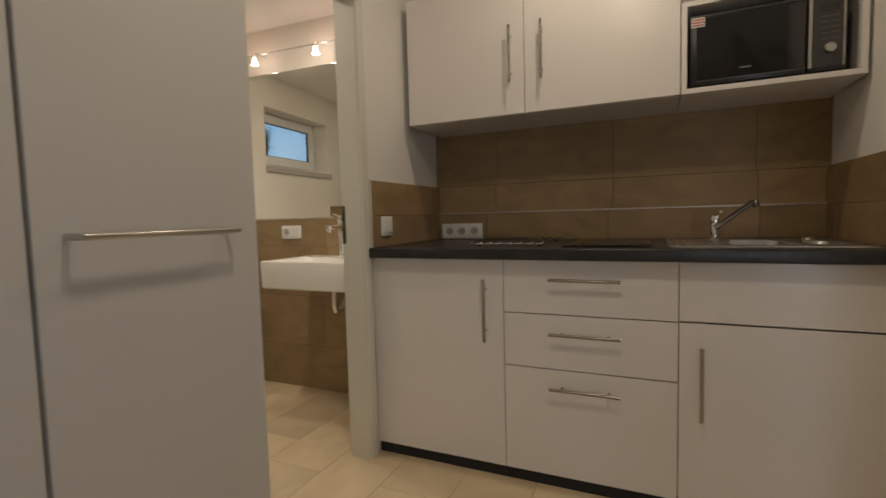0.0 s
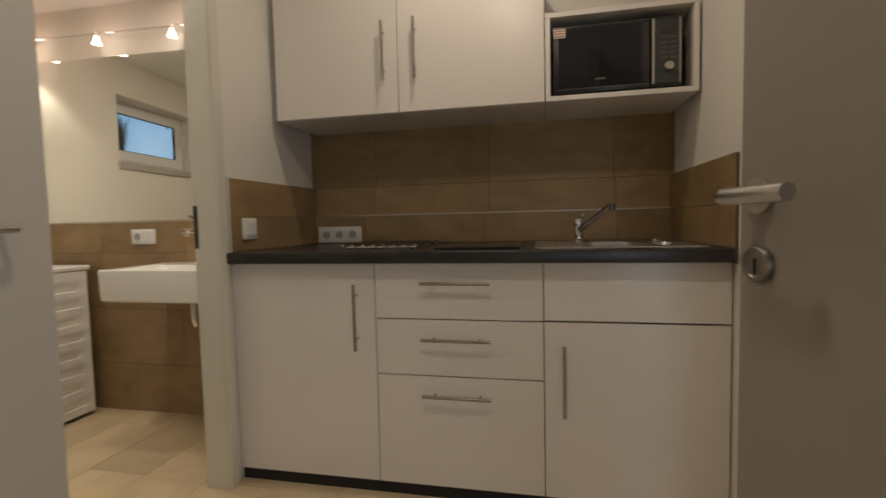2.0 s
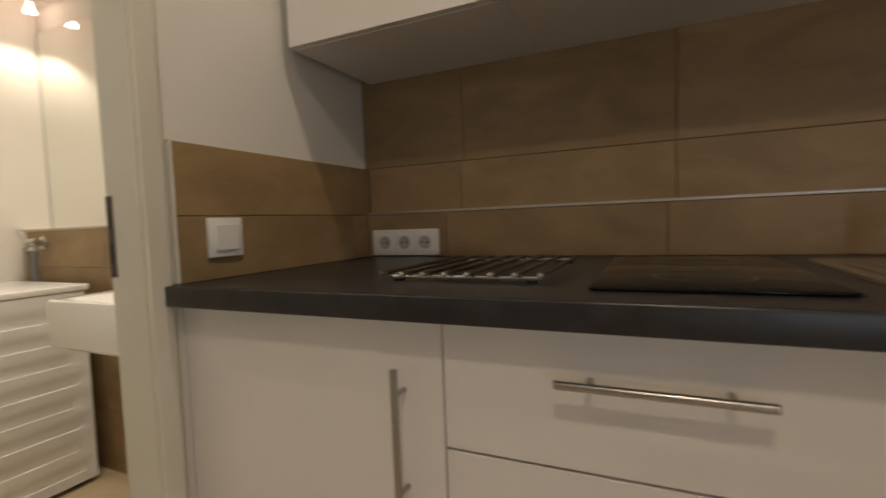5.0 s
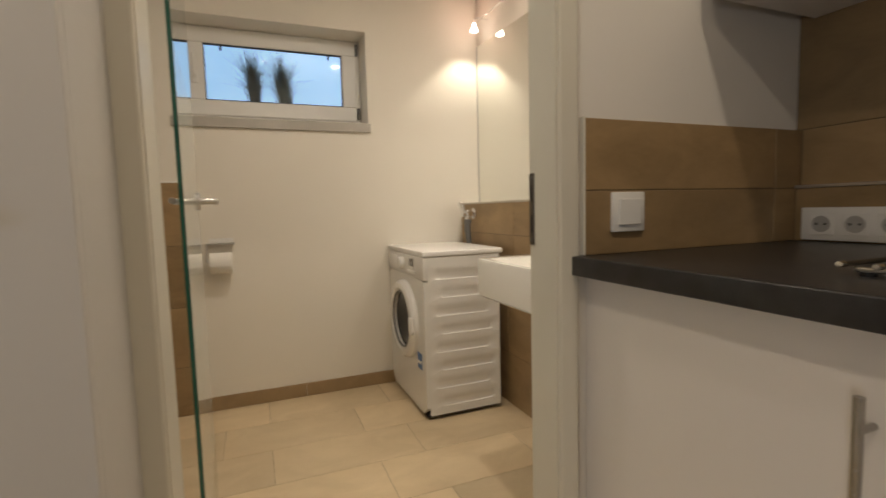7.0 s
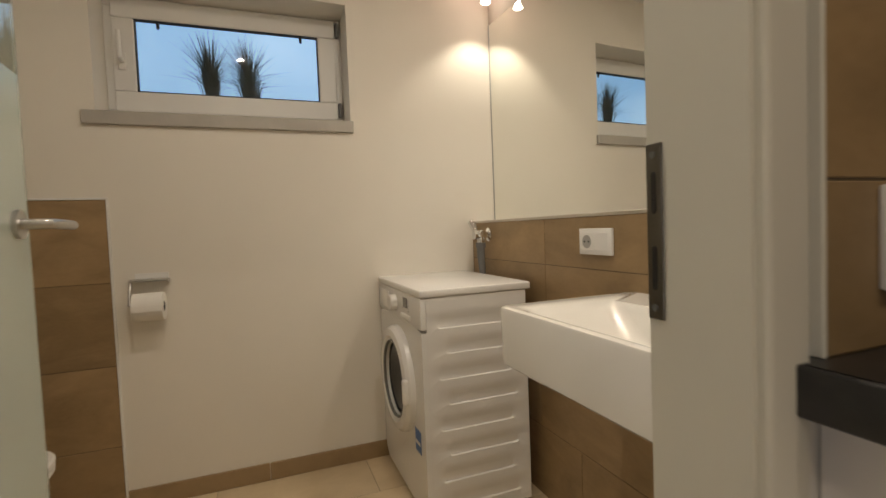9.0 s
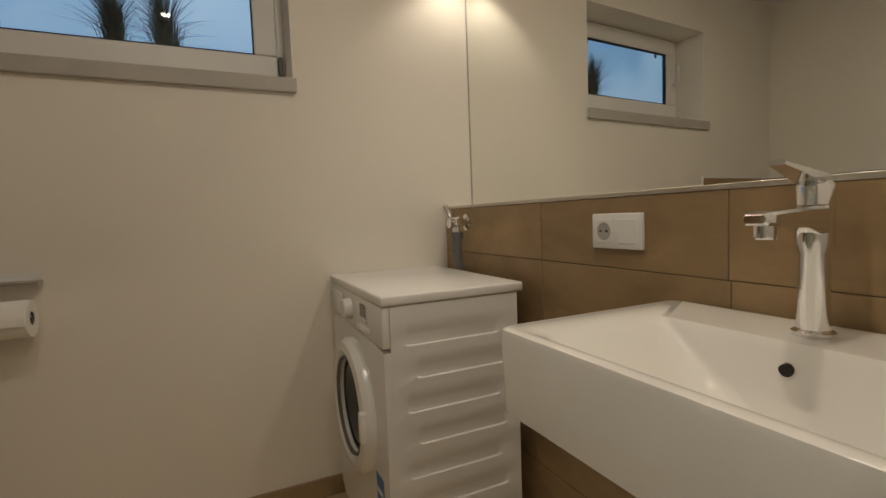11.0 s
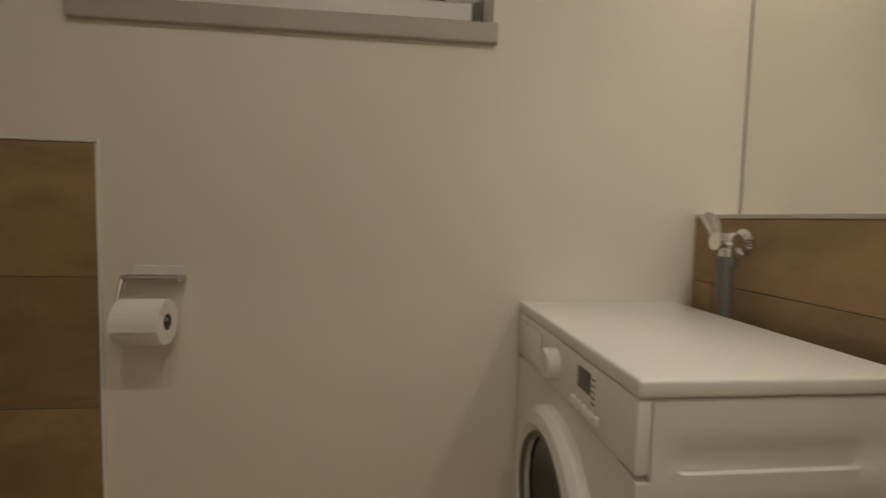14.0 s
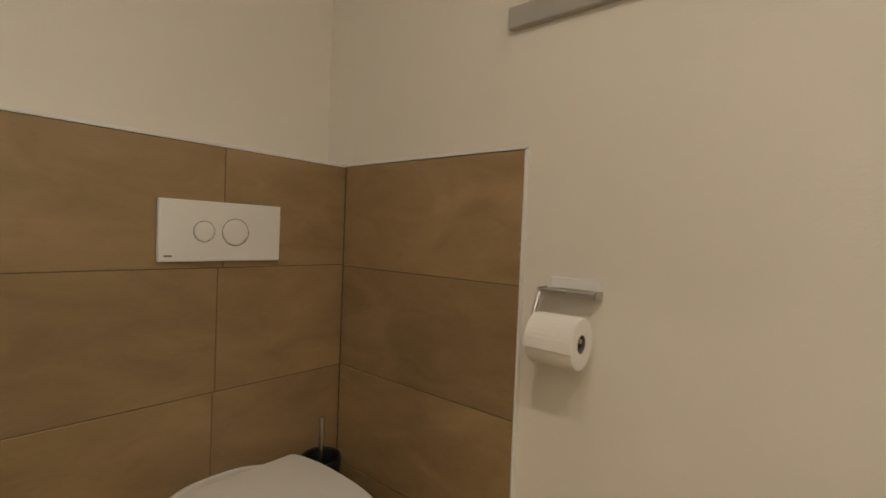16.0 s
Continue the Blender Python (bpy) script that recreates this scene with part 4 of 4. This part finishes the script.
def paper_holder():
    x = WIN_X
    t = thing("toilet_paper_holder", (x, -0.823, 0.88), "chrome toilet paper holder on the cream wall", "paper holder")
    part("wall_plate", box(bmesh.new(), x + 0.0003, x + 0.006, -0.876, -0.764, 0.872, 0.895, 0.002), WHITE, t)
    hood = part("hood", box(bmesh.new(), x + 0.006, x + 0.040, -0.884, -0.764, 0.864, 0.871, 0.002), STEEL, t, "slim steel hood bar")
    for y in (-0.888, -0.764):
        part("end_cap", box(bmesh.new(), x + 0.004, x + 0.042, y, y + 0.004, 0.860, 0.874, 0.001, 1), STEEL, hood)
    pts = [(x + 0.034, -0.885, 0.866), (x + 0.050, -0.886, 0.83), (x + 0.066, -0.886, 0.784), (x + 0.066, -0.880, 0.780), (x + 0.066, -0.775, 0.780)]
    part("arm", tube(bmesh.new(), pts, 0.005, 10), STEEL, t, smooth=True)
    cx, cz = x + 0.066, 0.774
    roll = thing("toilet_roll", (cx, -0.822, cz), "white toilet paper roll hanging on its holder", "toilet paper")
    m = Matrix.Translation((cx, -0.822, cz)) @ Matrix.Rotation(radians(90), 4, "X")
    part("paper", lathe(bmesh.new(), [(0.019, -0.049), (0.050, -0.049), (0.0515, -0.046), (0.0515, 0.046), (0.050, 0.049), (0.019, 0.049), (0.019, -0.049)], m, 48), PAPER, roll, smooth=True)
    part("core", lathe(bmesh.new(), [(0.0188, -0.048), (0.0188, 0.048), (0.0172, 0.048), (0.0172, -0.048), (0.0188, -0.048)], m, 24), RUBBER, roll, "grey cardboard core", True)
    sheet = bmesh.new()
    ring = [Vector((cx + 0.0522 * math.cos(radians(a)), 0, cz + 0.0522 * math.sin(radians(a)))) for a in range(80, -1, -10)] + [Vector((cx + 0.0526, 0, cz - 0.012))]
    for off in (0.0, 0.0008):
        row0 = [sheet.verts.new((p.x + off, -0.870, p.z + off)) for p in ring]
        row1 = [sheet.verts.new((p.x + off, -0.774, p.z + off)) for p in ring]
        for q in range(len(ring) - 1):
            sheet.faces.new((row0[q], row0[q + 1], row1[q + 1], row1[q]))
    part("loose_sheet", sheet, PAPER, roll)


paper_holder()


def toilet():
    cx, back, length, w, zt = -1.402, WC_Y + 0.001, 0.575, 0.190, 0.380
    t = thing("toilet", (cx, back, 0.1), "white wall-hung ceramic toilet with closed lid", "toilet")
    def outline(z, grow, n=48, start=0.0):
        out = []
        for k in range(n):
            a = 2 * math.pi * k / n
            s, c = math.sin(a), math.cos(a)
            yy = (length - 0.02 + grow) * (0.5 + 0.5 * (abs(c) ** 0.8) * (1 if c > 0 else -1))
            xx = (w + grow) * (abs(s) ** 0.72) * (1 if s > 0 else -1) * (1.0 if yy < length * 0.5 else 1 - 0.07 * ((yy / length - 0.5) / 0.5) ** 2)
            out.append(Vector((cx + xx, back + max(start, yy), z)))
        return out
    def scaled(z, k):
        return [Vector((cx + (p.x - cx) * k, back + (p.y - back) * (0.55 + 0.45 * k), z)) for p in outline(z, -0.005)]
    part("bowl", loft(bmesh.new(), [scaled(0.07, 0.55), scaled(0.12, 0.72), scaled(0.22, 0.90), scaled(0.34, 0.99), scaled(zt - 0.045, 1.0)]), CERAMIC, t, smooth=True)
    part("seat", loft(bmesh.new(), [outline(zt - 0.043, 0.0, start=0.10), outline(zt - 0.024, 0.002, start=0.10)]), WHITE, t, smooth=True)
    lid = part("lid", loft(bmesh.new(), [outline(zt - 0.022, 0.002, start=0.10), outline(zt - 0.008, 0.003, start=0.10), outline(zt - 0.002, -0.003, start=0.104), outline(zt + 0.002, -0.03, start=0.125)]), WHITE, t, "closed white lid", True)
    for dx in (-0.075, 0.075):
        part("hinge", rod(bmesh.new(), (cx + dx - 0.02, back + 0.090, zt - 0.022), (cx + dx + 0.02, back + 0.090, zt - 0.022), 0.010, seg=14), CHROME, lid, smooth=True)
    return t


toilet()


def flush_plate():
    x0, x1, z0, z1 = -1.564, -1.262, 0.887, 1.034
    y = WC_Y + 0.0006
    t = thing("flush_plate", (-1.42, WC_Y, 0.95), "white toilet flush plate with two round buttons", "flush plate")
    part("plate", box(bmesh.new(), x0, x1, y, y + 0.012, z0, z1, 0.003), WHITE, t)
    for cx, r in ((-1.363, 0.024), (-1.440, 0.033)):
        m = Matrix.Translation((cx, y + 0.0115, 0.960)) @ Matrix.Rotation(radians(-90), 4, "X")
        part("button", lathe(bmesh.new(), [(r, 0.0), (r - 0.001, 0.003), (r - 0.005, 0.0045), (0.0, 0.003)], m), WHITE, t, smooth=True)
        part("button_gap", lathe(bmesh.new(), [(r + 0.0018, 0.0006), (r + 0.0004, 0.0009)], m), RUBBER, t)
    part("maker_mark", box(bmesh.new(), x1 - 0.030, x1 - 0.012, y + 0.012, y + 0.0124, z0 + 0.012, z0 + 0.016), RUBBER, t)
    return t


flush_plate()


def toilet_brush():
    x, y = -1.672, -1.508
    t = thing("toilet_brush", (x, y, 0), "toilet brush in a black round holder on the floor", "toilet brush")
    part("holder", lathe(bmesh.new(), [(0.0, 0.002), (0.045, 0.002), (0.048, 0.006), (0.058, 0.326), (0.055, 0.330), (0.051, 0.326), (0.042, 0.02), (0.0, 0.02)], Matrix.Translation((x, y, 0))), BLACK, t, smooth=True)
    part("brush_head", lathe(bmesh.new(), [(0.0, 0.09), (0.03, 0.10), (0.033, 0.16), (0.0, 0.17)], Matrix.Translation((x, y, 0))), WHITE, t)
    part("brush_handle", rod(bmesh.new(), (x, y, 0.16), (x, y, 0.440), 0.007, seg=14), STEEL, t, "steel brush handle", True)
    return t


toilet_brush()


# ---- trims ----
def trim(name, x0, x1, y0, y1, z0, z1, label, material=ALU):
    return tagged(part(name, box(bmesh.new(), x0, x1, y0, y1, z0, z1, 0.001, 1), material), label, kind="structure")


trim("trim_ledge_mirror", WIN_X + 0.001, WALL0 - 0.001, LEDGE_Y - 0.002, LEDGE_Y + 0.012, LEDGE_Z - 0.008, LEDGE_Z + 0.002, "slim aluminium tile edge trim")
slab("ledge_top_mirror", WIN_X + 0.001, WALL0 - 0.001, LEDGE_Y + 0.0125, MIRROR_Y + 0.07, LEDGE_Z - 0.0035, LEDGE_Z + 0.001, PAINT_WARM, "painted top of the tiled ledge")
trim("trim_ledge_toilet", WIN_X + 0.009, WALL0 - 0.001, WC_Y - 0.012, WC_Y + 0.002, WC_Z - 0.006, WC_Z + 0.004, "white tile edge trim", WHITE)
slab("ledge_top_toilet", WIN_X + 0.001, WALL0 - 0.001, WC_UP + 0.001, WC_Y - 0.0125, WC_Z - 0.004, WC_Z + 0.001, PAINT_WARM, "painted top of the tiled ledge")
trim("trim_tile_side_top", WIN_X + 0.0005, WIN_X + 0.011, WC_Y + 0.0025, -0.945, WC_Z - 0.003, WC_Z + 0.004, "white tile edge trim", WHITE)
trim("trim_tile_side_edge", WIN_X + 0.0005, WIN_X + 0.011, -0.951, -0.944, 0.002, WC_Z - 0.0035, "white tile edge trim", WHITE)
trim("trim_backsplash", LEFT + 0.001, RIGHT - 0.0125, BACK - 0.0375, BACK - 0.010, 1.042, 1.050, "aluminium strip on the lower backsplash row")
trim("trim_pier_tile", LEFT - 0.018, LEFT + 0.001, -0.016, -0.011, 0.906, 1.196, "pale tile edge trim", TRIM)

# ---- tile pieces ----
TILE_MESH = {}


def tile(parent, material, axis, at, size, thick=0.008):
    """One tile with bevelled rim; axis: the way it faces; at: middle of its back; size: along, up."""
    key = (material.name, axis, round(size[0], 3), round(size[1], 3), thick)
    if key not in TILE_MESH:
        a, b, t, e = size[0] / 2, size[1] / 2, thick, 0.0012
        ring = lambda k, h: [(-a + k, -b + k, h), (a - k, -b + k, h), (a - k, b - k, h), (-a + k, b - k, h)]
        pts = ring(0, 0) + ring(0, t - e) + ring(e, t)
        conv = {"+z": lambda p: (p[0], p[1], p[2]), "-y": lambda p: (p[0], -p[2], p[1]), "+y": lambda p: (-p[0], p[2], p[1]), "+x": lambda p: (p[2], p[0], p[1]), "-x": lambda p: (-p[2], -p[0], p[1])}[axis]
        faces = [(8, 9, 10, 11)] + [(r + k, r + (k + 1) % 4, r + 4 + (k + 1) % 4, r + 4 + k) for r in (0, 4) for k in range(4)]
        me = bpy.data.meshes.new("tile")
        me.from_pydata([conv(p) for p in pts], [], faces)
        me.materials.append(material)
        TILE_MESH[key] = me
    ob = new("tile", TILE_MESH[key])
    ob.location = at
    ob.parent = parent
    return ob


def spans(a, b, cuts):
    c = [a] + [k for k in sorted(cuts) if a + 0.01 < k < b - 0.01] + [b]
    return list(zip(c, c[1:]))


J = 0.0011


def tiled(name, label, material, axis, plane, along, rows, cuts, thick=0.008):
    """A field of tiles on a wall: rows are heights, cuts the upright joints of each row."""
    i = {"y": 0, "x": 1}[axis[1]]
    mids = ((along[0] + along[1]) / 2, plane)
    t = thing(name, (mids[0], mids[1], rows[0]) if i == 0 else (mids[1], mids[0], rows[0]), label, "tiles", kind="structure")
    inv = t.matrix_basis.inverted()
    for (z0, z1), cut in zip(zip(rows, rows[1:]), cuts):
        for a, b in spans(along[0], along[1], cut):
            at = ((a + b) / 2, plane, (z0 + z1) / 2) if i == 0 else (plane, (a + b) / 2, (z0 + z1) / 2)
            tile(t, material, axis, inv @ Vector(at), (b - a - 2 * J, z1 - z0 - 2 * J), thick)
    return t


grid = lambda start, step, n=8: [start + step * k for k in range(-n, n)]
slab("grout_backsplash", WALL1 + 0.0005, RIGHT - 0.0005, BACK - 0.0146, BACK - 0.0005, 0.86, 1.49, GROUT, "grout behind the backsplash tiles")
slab("grout_backsplash_low", LEFT + 0.001, RIGHT - 0.0125, BACK - 0.0346, BACK - 0.0150, 0.86, 1.0405, GROUT, "raised lower row of the backsplash")
tiled("tiles_backsplash", "brown stone-look backsplash tiles above the aluminium strip", TILE_WALL, "-y", BACK - 0.008, (LEFT + 0.002, RIGHT - 0.0125), (1.046, 1.194), (grid(0.945, 0.585),))
tiled("tiles_backsplash_top", "brown stone-look backsplash tiles under the wall cabinets", TILE_WALL, "-y", BACK - 0.008, (WALL1 + 0.001, RIGHT - 0.001), (1.194, 1.50), (grid(0.372, 0.575),))
tiled("tiles_backsplash_low", "brown stone-look tiles of the raised lower row", TILE_WALL, "-y", BACK - 0.028, (LEFT + 0.002, RIGHT - 0.0125), (0.905, 1.042), (grid(0.925, 0.61),))
slab("grout_pier", WALL1 + 0.001, LEFT - 0.0014, -0.0115, BACK - 0.0005, 0.86, 1.192, GROUT, "grout behind the pier tiles")
tiled("tiles_pier", "brown stone-look tiles on the pier beside the worktop", TILE_WALL, "+x", LEFT - 0.008, (-0.012, BACK - 0.001), (0.905, 1.043, 1.194), ([0.585], [0.585]))
slab("grout_right", RIGHT - 0.0101, RIGHT - 0.0005, -0.0295, BACK - 0.0005, 0.86, 1.196, GROUT, "grout behind the side wall tiles")
tiled("tiles_kitchen_right", "brown stone-look tiles on the niche side wall", TILE_WALL, "-x", RIGHT - 0.0035, (-0.03, BACK - 0.001), (0.905, 1.043, 1.198), ([0.57], [0.57]))
tiled("tiles_ledge_mirror", "brown stone-look tiles on the ledge under the mirror", TILE_WALL, "-y", LEDGE_Y + 0.008, (WIN_X + 0.002, WALL0 - 0.002), (0.0, 0.265, 0.570, 0.875, LEDGE_Z - 0.008), (grid(-1.0, 0.555), grid(-0.68, 0.555), grid(-1.18, 0.545), grid(-1.18, 0.54)))
tiled("tiles_toilet", "brown stone-look tiles on the toilet ledge", TILE_WALL, "+y", WC_Y - 0.008, (WIN_X + 0.009, WALL0 - 0.002), (0.0, 0.25, 0.555, 0.870, WC_Z - 0.006), (grid(-1.397, 0.6), grid(-1.397, 0.6), grid(-1.403, 0.6), grid(-1.416, 0.6)))
slab("grout_toilet_side", WIN_X + 0.0002, WIN_X + 0.0074, WC_Y + 0.0004, -0.9515, 0.0, WC_Z - 0.004, GROUT, "grout behind the tiles beside the toilet")
tiled("tiles_toilet_side", "brown stone-look tiles beside the toilet", TILE_WALL, "+x", WIN_X + 0.0003, (WC_Y + 0.0005, -0.9515), (0.0, 0.25, 0.555, 0.866, WC_Z - 0.0035), ([], [], [], []), 0.0085)
tiled("baseboard_bathroom", "brown tile skirting along the window wall", SKIRT, "+x", WIN_X + 0.0003, (-0.943, LEDGE_Y - 0.001), (0.0, 0.074), (grid(-0.44, 0.6),))
floor_cuts = {0: -0.04, 1: -0.235}
n_row = 0
x = -1.80
while x < 2.45:
    y_from, y_to = (WC_UP, MIRROR_Y) if x + 0.14 < WALL0 else (-3.25, BACK if x + 0.1 < RIGHT else -0.74)
    for a, b in spans(y_from, y_to, grid(floor_cuts[n_row % 2], 0.6)):
        tile(floor, TILE_FLOOR, "+z", (x + 0.140, (a + b) / 2, -0.0075), (0.280 - 2 * J, b - a - 2 * J), 0.0075)
    x += 0.280
    n_row += 1
